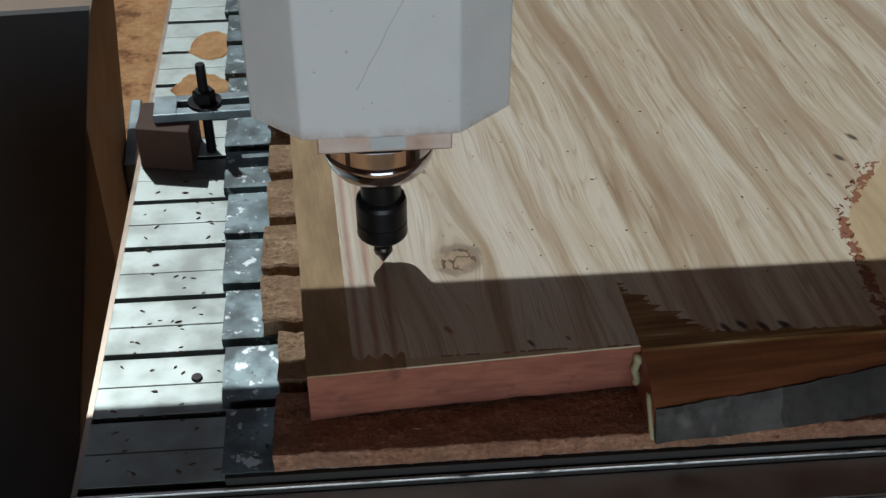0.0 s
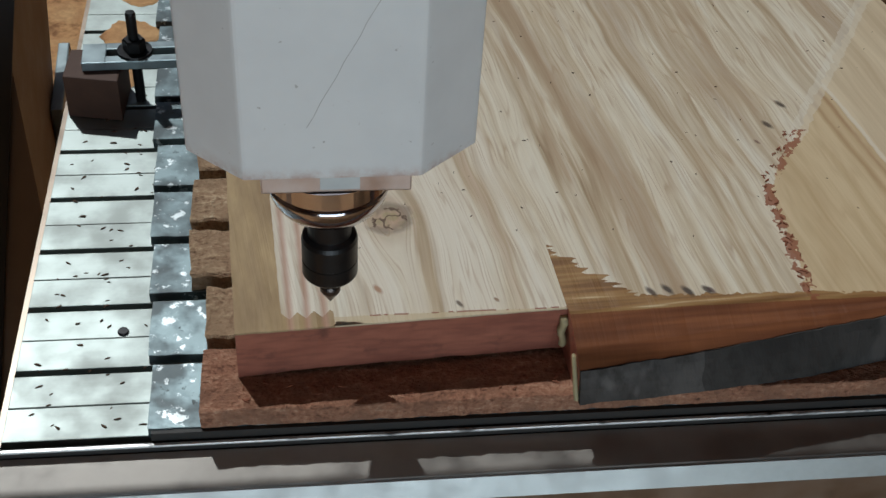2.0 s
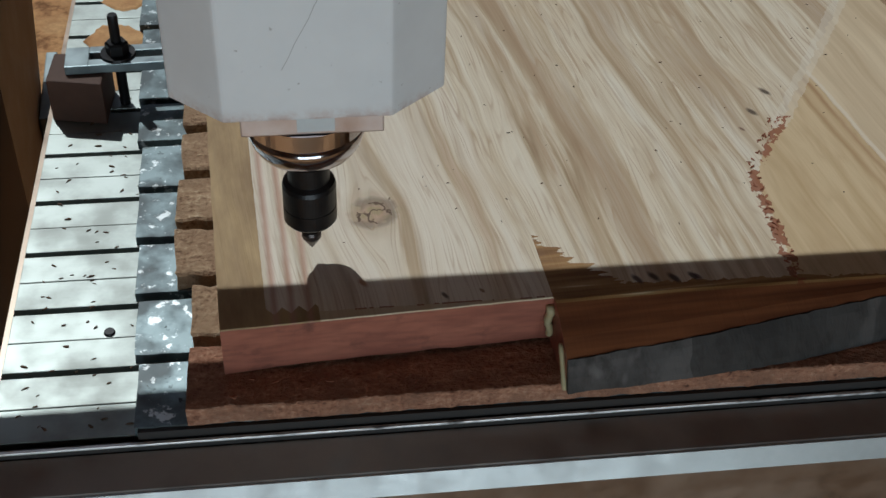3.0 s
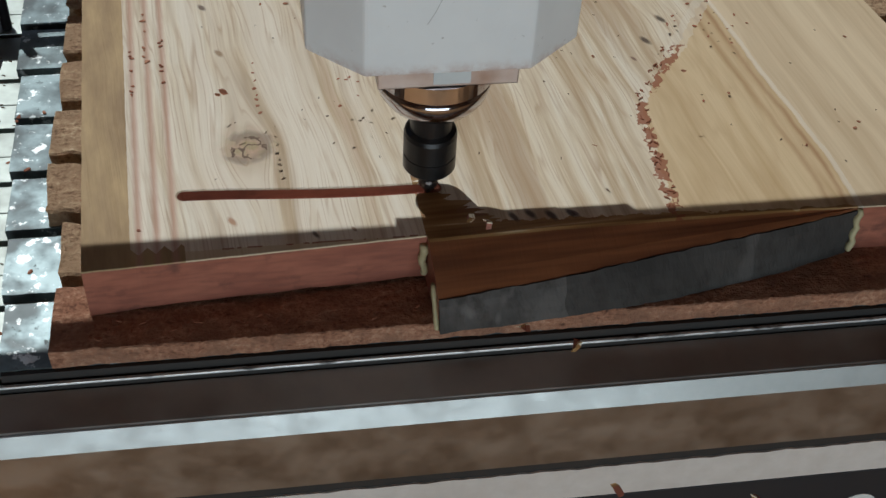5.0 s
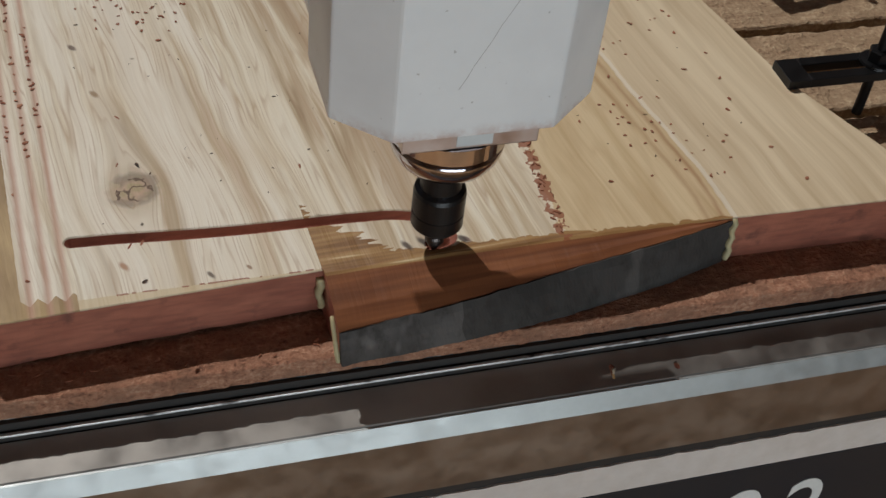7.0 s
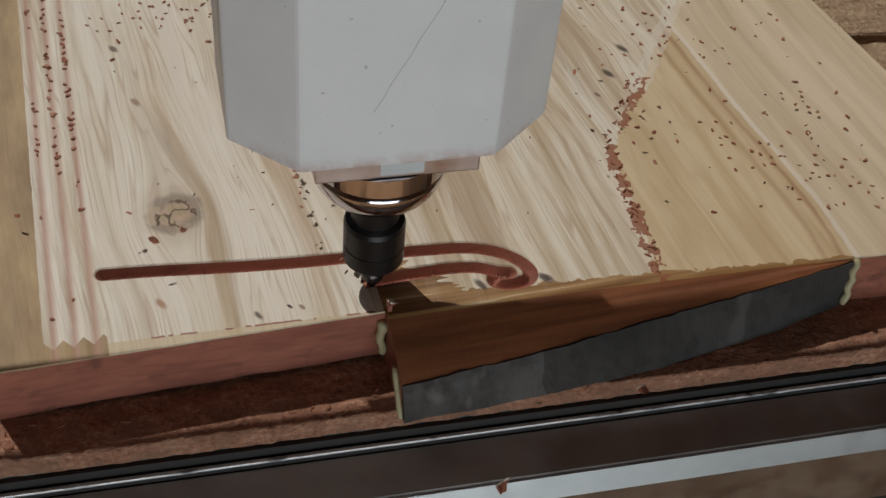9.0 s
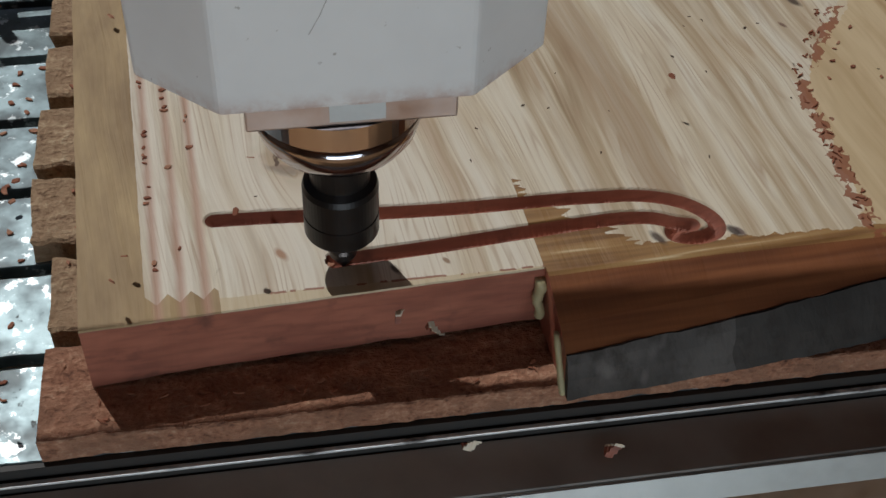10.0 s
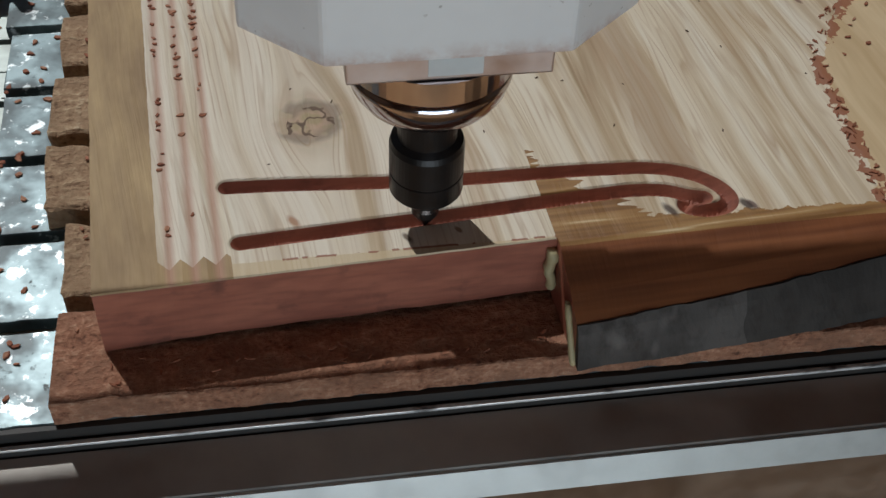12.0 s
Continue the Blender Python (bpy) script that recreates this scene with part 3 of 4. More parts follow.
for i in range(12):
    y0, y1 = SLOTS[i], SLOTS[i + 1]
    tagged(rough_board("grey_board", GREY, -0.0610 - 0.0033 * i + rn(-0.0012, 0.0012), 0.90, y0 + (0.0012 if i == 0 else 0.0045), y1 - 0.0042, Z_SLAT, Z_GREY, 0.0007),
           "worn grey painted board strip lying on the bed", "board", "grey board strips")
    tagged(rough_board("particle_board_strip", RED_BOARD if i == 0 else CHIPBOARD, (-0.0245 if i < 2 else -0.0390) + rn(-0.002, 0.002), 0.88, y0 + (0.0005 if i == 0 else 0.0055), y1 - 0.0060, Z_GREY, Z_BOARD, 0.0014 if i == 0 else 0.0034, tops=0.0012),
           "chewed particle board strip dusted with red shavings" if i == 0 else "chewed brown particle board strip under the slab", "board", "particle board strips")

# ---------------------------------------------------------------- the slab with its groove
W, DEPTH = 0.0056, 0.0058
LINE = [(0.068, 0.063), (0.099, 0.060), (0.141, 0.0545), (0.190, 0.0495), (0.242, 0.0465), (0.270, 0.0440), (0.283, 0.0425), (0.297, 0.0385), (0.309, 0.0320), (0.3175, 0.0230),
        (0.3205, 0.0145), (0.3175, 0.0085), (0.3090, 0.0062), (0.3010, 0.0075), (0.2965, 0.0105), (0.2985, 0.0150), (0.3045, 0.0165), (0.3075, 0.0160),
        (0.3000, 0.0185), (0.2890, 0.0240), (0.2750, 0.0265), (0.2610, 0.0270), (0.222, 0.0260), (0.178, 0.0245), (0.136, 0.0240), (0.094, 0.0230), (0.071, 0.0225)]
WHEN = [3.35, 3.66, 4.08, 4.57, 5.09, 5.37, 5.52, 5.76, 5.98, 6.24,
        6.50, 6.70, 6.92, 7.12, 7.32, 7.48, 7.62, 7.72, 7.98, 8.26, 8.47, 8.62, 9.01, 9.48, 9.92, 10.35, 10.60]


def smooth_line(pts, times, step=0.0012):
    """Points of a smooth curve through pts, each with its time."""
    out = []
    n = len(pts)
    for i in range(n - 1):
        p = [Vector((*pts[max(0, min(n - 1, k))], times[max(0, min(n - 1, k))])) for k in (i - 1, i, i + 1, i + 2)]
        m = max(2, int((p[2].xy - p[1].xy).length / step))
        for j in range(m):
            u = j / m
            q = 0.5 * (2 * p[1] + (p[2] - p[0]) * u + (2 * p[0] - 5 * p[1] + 4 * p[2] - p[3]) * u * u + (3 * p[1] - p[0] - 3 * p[2] + p[3]) * u ** 3)
            out.append((q.x, q.y, p[1].z + (p[2].z - p[1].z) * u))
    out.append((*pts[-1], times[-1]))
    return np.array(out)


CUT = smooth_line(LINE, WHEN)
X0, Y0, STEP = 0.054, 0.0002, 0.0009
NX, NY = 312, 80                                     # the field round the groove
gx = X0 + STEP * np.arange(NX + 1)
gy = Y0 + STEP * np.arange(NY + 1)
GX, GY = np.meshgrid(gx, gy, indexing="ij")
dist = np.full(GX.shape, 9.0)
first = np.full(GX.shape, 99.0)
side = np.zeros(GX.shape)
SLOPE = np.gradient(CUT[:, :2], axis=0)
for (cx, cy, ct), (cdx, cdy) in zip(CUT, SLOPE):
    d = np.hypot(GX - cx, GY - cy)
    side = np.where(d < dist, np.sign((GX - cx) * cdy - (GY - cy) * cdx), side)
    dist = np.minimum(dist, d)
    first = np.where((d < W + STEP) & (first > 90), ct, first)
GZ = -np.clip((W - dist) * (DEPTH / W), 0, None)


def front_y(x):
    """The line where the flat top ends at the front."""
    if x < 0.2252:
        return 0.0
    return float(np.interp(x, [0.2252, 0.305, 0.39, 0.48, 0.53, 0.66, 0.70], [-0.0035, -0.0045, -0.008, -0.0125, -0.0168, -0.026, -0.030]))


def slab_body():
    bm = bmesh.new()
    rest = bm.verts.layers.float_vector.new("rest")
    x0, y0, x1, y1 = float(gx[0]), float(gy[0]), float(gx[-1]), float(gy[-1])
    ring = [(0, 0)]
    ring += [(0.225 * i / 20, 0.0006 * noise.noise((i * 1.3, 2, 0))) for i in range(1, 20)]
    ring += [(0.2250, 0.0), (0.2252, front_y(0.2252))]
    ring += [(x, front_y(x) + 0.0007 * noise.noise((x * 90, 0, 5))) for x in np.linspace(0.2352, 0.695, 47)]
    right = [(0.698, -0.03), (0.692, 0.031), (0.659, 0.122), (0.646, 0.223), (0.630, 0.345), (0.60, 0.60), (0.57, 0.95)]
    for a, b in zip(right, right[1:]):
        ring += [(a[0] + (b[0] - a[0]) * k / 6 + 0.0012 * noise.noise((k, a[1] * 50, 7)), a[1] + (b[1] - a[1]) * k / 6) for k in range(6)]
    ring += [(0.57, 0.95), (0.0, 0.95)]
    ring += [(0.0007 * noise.noise((0, y * 40, 8)), y) for y in np.linspace(0.93, 0.02, 40)]
    hole = [(x0, y0), (x1, y0), (x1, y1), (x0, y1)]
    n = len(ring)
    edges = [(i, (i + 1) % n) for i in range(n)] + [(n + i, n + (i + 1) % 4) for i in range(4)]
    pts, _, faces, *_ = geometry.delaunay_2d_cdt([Vector(p) for p in ring + hole], edges, [], 1, 1e-6)
    flat = [bm.verts.new((p.x, p.y, 0)) for p in pts]
    for f in faces:
        c = sum((pts[k] for k in f), Vector((0, 0))) / len(f)
        if not (x0 < c.x < x1 and y0 < c.y < y1):
            bm.faces.new([flat[k] for k in f])
    grid = [[bm.verts.new((gx[i], gy[j], GZ[i, j])) for j in range(NY + 1)] for i in range(NX + 1)]
    for i in range(NX):
        for j in range(NY):
            bm.faces.new((grid[i][j], grid[i + 1][j], grid[i + 1][j + 1], grid[i][j + 1]))

    def below(x, y):
        """The way down the edge at a point of the outline: (x, y, z) rows."""
        low = Z_BOARD + 0.0002
        if 0.2251 < x < 0.531 and y < 0.01:
            k = np.interp(x, [0.2252, 0.305, 0.39, 0.48, 0.53], [0, 1, 2, 3, 4])
            wy = float(np.interp(k, range(5), [-0.042, -0.038, -0.031, -0.0235, -0.0180])) + 0.0012 * noise.noise((x * 60, 1, 1))
            wz = float(np.interp(k, range(5), [-0.018, -0.0145, -0.009, -0.0040, -0.0012])) + 0.0008 * noise.noise((x * 90, 5, 1))
            by = float(np.interp(k, range(5), [-0.051, -0.050, -0.045, -0.032, -0.0195]))
            return [(x, y, 0), (x, (y * 2 + wy) / 3, -0.0012 + wz * 0.22), (x, (y + wy * 2) / 3, wz * 0.58), (x, wy, wz), (x, by + 0.004, low)]
        if 0.0 < x < 0.2251 and y < 0.001:
            low += 0.0042 * min(1.0, x / 0.05) * (0.75 + 0.6 * noise.noise((x * 45, 2, 2)))
        return [(x, y, 0), (x, y - (0.0006 if y < 0.001 else 0), -0.0012), (x, y - (0.0006 if y < 0.001 else 0), -0.02), (x, y, low), (x, y, low)]

    walls = [[bm.verts.new(c) for c in below(*p)] for p in ring]
    for a, b in zip(walls, walls[1:] + walls[:1]):
        for k in range(4):
            if (a[k].co - a[k + 1].co).length > 1e-6 or (b[k].co - b[k + 1].co).length > 1e-6:
                bm.faces.new((a[k], b[k], b[k + 1], a[k + 1]))
    for v in bm.verts:
        v[rest] = v.co
    return bm


slab = tagged(empty("wood_slab"), "thick pale wooden slab with a knot and a waney front edge", "wood slab")
part("body", slab_body(), WOOD, slab)


def bark_edge():
    """The grey weathered bark face below the wane, proud of the wood."""
    bm = bmesh.new()
    rows = []
    for x in np.linspace(0.2254, 0.5300, 120):
        k = np.interp(x, [0.2252, 0.305, 0.39, 0.48, 0.53], [0, 1, 2, 3, 4])
        wy = float(np.interp(k, range(5), [-0.0435, -0.0395, -0.0325, -0.0250, -0.0190]))
        wz = float(np.interp(k, range(5), [-0.0178, -0.0145, -0.009, -0.0042, -0.0020])) + 0.0010 * noise.noise((x * 90, 5, 1))
        by = float(np.interp(k, range(5), [-0.0520, -0.0505, -0.0455, -0.0325, -0.0205]))
        col = []
        for q in range(7):
            u = q / 6
            y = wy + (by - wy) * u ** 0.7 - 0.0012 * noise.noise((x * 35, u * 3, 2)) - 0.0006 * noise.noise((x * 160, u * 9, 4))
            col.append(bm.verts.new((x, y, wz + (Z_BOARD + 0.0004 - wz) * u)))
        col.append(bm.verts.new((x, by + 0.012, Z_BOARD + 0.0004)))
        col.append(bm.verts.new((x, wy + 0.010, wz - 0.004)))
        rows.append(col)
    for a, b in zip(rows, rows[1:]):
        for k in range(9):
            bm.faces.new((a[k], b[k], b[(k + 1) % 9], a[(k + 1) % 9]))
    bm.faces.new(rows[0])
    bm.faces.new(rows[-1][::-1])
    return bm


part("bark_edge", bark_edge(), BARK, slab, "grey weathered bark edge")


def bead(points, r, seed):
    """A lumpy bead of squeezed-out glue along a line."""
    bm = bmesh.new()
    rings = []
    for i, p in enumerate(points):
        rr = r * (0.75 + 0.6 * abs(noise.noise((i * 0.7, seed, 0))))
        rings.append([bm.verts.new((p[0] + rr * 0.8 * math.cos(a), p[1] + rr * math.sin(a), p[2])) for a in [2 * math.pi * k / 8 for k in range(8)]])
    for a, b in zip(rings, rings[1:]):
        for k in range(8):
            bm.faces.new((a[k], a[(k + 1) % 8], b[(k + 1) % 8], b[k]))
    bm.faces.new(rings[0])
    bm.faces.new(rings[-1][::-1])
    return bm


part("glue_bead", bead([(0.2222 + 0.001 * math.sin(k), -0.002 - 0.0035 * (k / 9), -0.006 - 0.0026 * k) for k in range(10)], 0.0042, 1), GLUE, slab, "squeezed-out yellowish glue", True)
part("glue_bead", bead([(0.2238, -0.030 - 0.0018 * k, -0.016 - 0.0024 * k) for k in range(11)], 0.0026, 2), GLUE, slab, "squeezed-out yellowish glue", True)
part("glue_bead", bead([(0.531 + 0.0012 * math.sin(k * 2), -0.0185 - 0.0004 * k, -0.001 - 0.004 * k) for k in range(10)], 0.0034, 3), GLUE, slab, "squeezed-out yellowish glue", True)

# wood still standing in the groove, in short lengths that the cutter throws out one by one
PIECE = 0.034
cells = {}
for i in range(NX):
    for j in range(NY):
        if GZ[i:i + 2, j:j + 2].min() < -1e-6:
            cells.setdefault((int(first[i:i + 2, j:j + 2].min() / PIECE), int(side[i, j] > 0)), []).append((i, j))


def uncut_piece(key, own):
    """A length of uncut wood that fills the groove."""
    bm = bmesh.new()
    rest = bm.verts.layers.float_vector.new("rest")
    cx, cy = np.mean([gx[i] for i, _ in own]), np.mean([gy[j] for _, j in own])
    top, low, inside = {}, {}, set(own)

    def at(store, i, j, z):
        if (i, j) not in store:
            v = bm.verts.new((gx[i] - cx, gy[j] - cy, z))
            v[rest] = (gx[i], gy[j], z)
            store[i, j] = v
        return store[i, j]

    for i, j in own:
        q = ((i, j), (i + 1, j), (i + 1, j + 1), (i, j + 1))
        bm.faces.new([at(top, a, b, 0) for a, b in q])
        bm.faces.new([at(low, a, b, min(GZ[a, b] + 0.0002, -0.00002)) for a, b in q][::-1])
        for (a, b), (c, d), side in ((q[0], q[1], (i, j - 1)), (q[1], q[2], (i + 1, j)), (q[2], q[3], (i, j + 1)), (q[3], q[0], (i - 1, j))):
            if side not in inside:
                bm.faces.new((at(top, a, b, 0), at(top, c, d, 0), at(low, c, d, 0), at(low, a, b, 0)))
    ob = part("uncut_wood", bm, WOOD, slab, at=pose(cx, cy, 0))
    return ob, key[0] * PIECE + PIECE / 2


UNCUT = [uncut_piece(k, own) for k, own in sorted(cells.items())]

# ---------------------------------------------------------------- spindle and gantry
spindle = tagged(empty("spindle_head"), "white enamelled router spindle head with black collet nut", "spindle")
TURN = pose(0, 0, 0, 0, 0, -3.2)


def housing():
    bm = prism([(-0.049, -0.047), (0.051, -0.047), (0.086, -0.017), (0.086, 0.046), (-0.082, 0.046), (-0.082, -0.017)], 0.1395, 0.52, 0.0018)
    return bm


part("housing", housing(), WHITE, spindle, at=TURN)
bm = bmesh.new()
rows = []
for k in range(15):
    z = 0.165 + 0.40 * k / 14
    grow = min(0.07, 0.010 + 0.028 * ((z - 0.165) / 0.125) ** 1.2)
    rows.append([bm.verts.new((x, y, z)) for x, y in ((-0.070 - grow, 0.047), (0.072 + grow, 0.047), (0.072 + grow, 0.075), (-0.070 - grow, 0.075))])
for a, b in zip(rows, rows[1:]):
    for q in range(4):
        bm.faces.new((a[q], a[(q + 1) % 4], b[(q + 1) % 4], b[q]))
bm.faces.new(rows[0][::-1])
bm.faces.new(rows[-1])
part("back_cover", bm, WHITE, spindle, at=TURN)
bm = bmesh.new()
pts = [(-0.013 + 0.041 * k / 10 + 0.0004 * math.sin(k * 2.1), 0.175 + 0.082 * k / 10) for k in range(11)]
rows = [[bm.verts.new((x - 0.00022, -0.04708, z)), bm.verts.new((x + 0.00022, -0.04708, z)), bm.verts.new((x + 0.0002, -0.0469, z)), bm.verts.new((x - 0.0002, -0.0469, z))] for x, z in pts]
for a, b in zip(rows, rows[1:]):
    for q in range(4):
        bm.faces.new((a[q], a[(q + 1) % 4], b[(q + 1) % 4], b[q]))
part("scratch", bm, plain("scratch_grime", (0.55, 0.54, 0.54), 0.7), spindle, "long thin scratch in the enamel", at=TURN)
part("flange", boxed(-0.040, 0.047, -0.036, 0.048, 0.121, 0.1390, bevel=0.001), PINK_STEEL, spindle, "ground steel flange plate", at=TURN)
part("sticker", boxed(-0.006, 0.017, -0.0366, -0.0362, 0.1235, 0.1330), STICKER, spindle, "small silver sticker", at=TURN)
part("nose", lathe([(0.0375, 0.1080), (0.0385, 0.1086), (0.0385, 0.1205)], 64), CHROME, spindle, "polished steel spindle nose")
part("nose_cap", lathe([(0.0137, 0.0830), (0.0200, 0.0830), (0.0265, 0.0848), (0.0320, 0.0890), (0.0355, 0.0945), (0.0374, 0.1010), (0.0378, 0.1079)], 64), CHROME, spindle, "rounded polished steel cap", True)
part("neck", lathe([(0.0141, 0.0580), (0.0141, 0.0829)], 40), BLACK_STEEL, spindle, smooth=False)
part("collet_nut", lathe([(0.0075, 0.0238), (0.0125, 0.0238), (0.0168, 0.0268), (0.0180, 0.0285), (0.0180, 0.0392), (0.0176, 0.0396), (0.0176, 0.0401), (0.0180, 0.0405), (0.0180, 0.0560), (0.0172, 0.0590), (0.0141, 0.0610)], 56), BLACK_STEEL, spindle, "blackened steel collet nut")
part("router_bit", lathe([(0.0003, 0.0), (0.0062, 0.0095), (0.0068, 0.0108), (0.0068, 0.0140), (0.0060, 0.0160), (0.0048, 0.0170), (0.0048, 0.0240)], 32), BIT_STEEL, spindle, "dark carbide bit with a pointed tip")

gantry = tagged(empty("gantry"), "dark router gantry cross beam over the bed", "gantry")
part("cross_beam", boxed(-0.9, 1.6, 0.104, 0.1495, 0.262, 0.70, bevel=0.002), BLACK_PAINT, gantry, at=TURN)


for lx in (-0.86, 1.54):
    part("gantry_leg", boxed(lx - 0.04, lx + 0.04, 0.106, 0.148, FLOOR_Z, 0.261, bevel=0.003), BLACK_PAINT, gantry, at=TURN)

column = tagged(empty("side_column"), "static machine side column of bronze metal with a black cover", "machine frame")
bm = bmesh.new()
c = [(0.58, FLOOR_Z), (0.743, FLOOR_Z), (0.791, -0.370), (0.909, -0.219), (0.929, -0.193), (0.909, -0.108), (0.58, -0.108)]
a = [bm.verts.new((-0.220, y, z)) for y, z in c]
b = [bm.verts.new((-0.475, y, z)) for y, z in c]
bm.faces.new(a)
bm.faces.new(b[::-1])
for k in range(7):
    bm.faces.new((a[k], b[k], b[(k + 1) % 7], a[(k + 1) % 7]))
part("upright", bm, DULL_METAL, column, "dull bronze side upright")
bm = bmesh.new()
c = [(-0.359, FLOOR_Z), (-0.191, -0.018), (-0.27, -0.018), (-0.92, -0.018), (-0.92, FLOOR_Z)]
a = [bm.verts.new((x, 0.569, z)) for x, z in c]
b = [bm.verts.new((x, 0.579, z)) for x, z in c]
bm.faces.new(a)
bm.faces.new(b[::-1])
for k in range(5):
    bm.faces.new((a[k], b[k], b[(k + 1) % 5], a[(k + 1) % 5]))
part("front_cover", bm, BLACK_PAINT, column, "black painted cover plate")
part("grey_bracket", boxed(-0.2190, -0.2040, 0.752, 0.909, -0.468, -0.331, bevel=0.002), BLUE_STEEL, column, "grey bracket")

# ---------------------------------------------------------------- clamps
def clamp(m, label, mat):
    """A slotted bar held down by a threaded stud, nut and washer, with a packing block under its tail."""
    c = tagged(empty("hold_down_clamp", m), label, "clamp", "hold-down clamps")
    bm = bmesh.new()
    box(bm, -0.055, 0.040, -0.0155, -0.0055, 0.042, 0.0505, 0.0008)
    box(bm, -0.055, 0.040, 0.0055, 0.0155, 0.042, 0.0505, 0.0008)
    box(bm, -0.075, -0.0545, -0.0155, 0.0155, 0.042, 0.0505, 0.0008)
    box(bm, 0.0395, 0.060, -0.0155, 0.0155, 0.042, 0.0505, 0.0008)
    part("bar", bm, mat, c)
    part("stud", lathe([(0.0045, -0.004), (0.0045, 0.088), (0.0038, 0.090)], 20, -0.030), BLACK_STEEL, c, "black threaded stud")
    part("washer", lathe([(0.0155, 0.0507), (0.0150, 0.0530), (0.0048, 0.0530)], 28, -0.030), BLACK_STEEL, c)
    part("nut", lathe([(0.0100, 0.0531), (0.0100, 0.0625), (0.0085, 0.0640)], 6, -0.030), BLACK_STEEL, c)
    return c


clamp(pose(-0.043, 0.372, Z_SLAT, 0, 0, -1), "steel hold-down clamp bar with black stud on the bed", BLUE_STEEL)
clamp(pose(0.713, 0.127, -0.042, 0, 0, 177), "black steel hold-down clamp gripping the slab edge", BLACK_STEEL)
for m, lab in ((pose(0.80, 0.33, -0.042, 0, 0, 190), "black steel hold-down clamp lying on the boards"),):
    clamp(m, lab, BLACK_STEEL)

# ---------------------------------------------------------------- chips
def chip_mesh(k, r):
    bm = bmesh.new()
    n = 6
    low = [bm.verts.new((r * rn(0.5, 1.2) * math.cos(2 * math.pi * i / n), 0.5 * r * rn(0.5, 1.3) * math.sin(2 * math.pi * i / n), 0)) for i in range(n)]
    top = [bm.verts.new((v.co.x * 0.8 + rn(-0.2, 0.2) * r, v.co.y * 0.8, r * rn(0.25, 0.6))) for v in low]
    bm.faces.new(low[::-1])
    bm.faces.new(top)
    for i in range(n):
        bm.faces.new((low[i], low[(i + 1) % n], top[(i + 1) % n], top[i]))
    return bm




def strew(count, meshes, name, label, group, spot):
    for _ in range(count):
        q, turn = spot()
        ob = new(name, random.choice(meshes))
        k = rn(0.6, 1.25)
        ob.matrix_basis = Matrix.Translation(q) @ Matrix.Rotation(turn, 4, "Z") @ Matrix.Diagonal((k, k * rn(0.35, 0.8), k * 0.7, 1))
        tagged(ob, label, "wood chip", group)


def on_slats():
    q = MACHINE @ Vector((rn(-0.144, -0.064), rn(-0.02, 0.40), 0))
    q.z = Z_SLAT + 0.0001
    return q, rn(-0.9, 0.9)


def on_slab():
    q = Vector((rn(0.09, 0.60), rn(0.02, 0.42), 0.0001))
    if X0 < q.x < float(gx[-1]) and q.y < float(gy[-1]) + 0.004:
        q.y += 0.08
    return q, rn(0, 3)


def on_tear():
    y = rn(-0.004, 0.185)
    x = 0.400 + 0.10 * y + 0.55 * max(y - 0.12, 0)
    return Vector((x + rn(-0.004, 0.004), y, 0.0001)), rn(0, 3)


def in_front():
    q = MACHINE @ Vector((rn(0.0, 0.22), rn(-0.022, -0.006), 0))
    q.z = Z_BOARD + 0.0006
    return q, rn(0, 3)


THIN = [mesh_of("wood_sliver", chip_mesh(k, 0.0026), SLIVER) for k in range(4)]
SPECK = [mesh_of("wood_speck", chip_mesh(k, 0.0014), SLIVER) for k in range(4)]
TEAR = [mesh_of("torn_fibre", chip_mesh(k, 0.0024), CHIP) for k in range(5)]
strew(90, THIN, "wood_sliver", "thin dark wood sliver lying on the bed profiles", "slivers on the bed", on_slats)
strew(90, SPECK, "wood_speck", "tiny brown wood speck on the slab", "specks on the slab", on_slab)
strew(60, TEAR, "torn_fibre", "torn red wood fibre along the surfacing line", "torn fibres", on_tear)
strew(26, TEAR, "wood_chip", "red wood chip lying on particle board", "chips on the boards", in_front)


def smear(cx, cy, rx, ry, z, seed):
    """A thin heap of damp sawdust with an uneven outline."""
    bm = bmesh.new()
    n = 40
    mid = bm.verts.new((cx, cy, z + 0.0016))
    rings = []
    for f, h in ((0.5, 0.0014), (0.9, 0.0009), (1.0, 0.0)):
        row = []
        for i in range(n):
            a = 2 * math.pi * i / n
            k = f * (1 + 0.35 * noise.noise((math.cos(a) * 1.5, math.sin(a) * 1.5, seed)) + 0.18 * noise.noise((math.cos(a) * 5, math.sin(a) * 5, seed)))
            row.append(bm.verts.new((cx + rx * k * math.cos(a), cy + ry * k * math.sin(a), z + h)))
        rings.append(row)
    for i in range(n):
        bm.faces.new((mid, rings[0][i], rings[0][(i + 1) % n]))
        for a, b in zip(rings, rings[1:]):
            bm.faces.new((a[i], b[i], b[(i + 1) % n], a[(i + 1) % n]))
    return bm


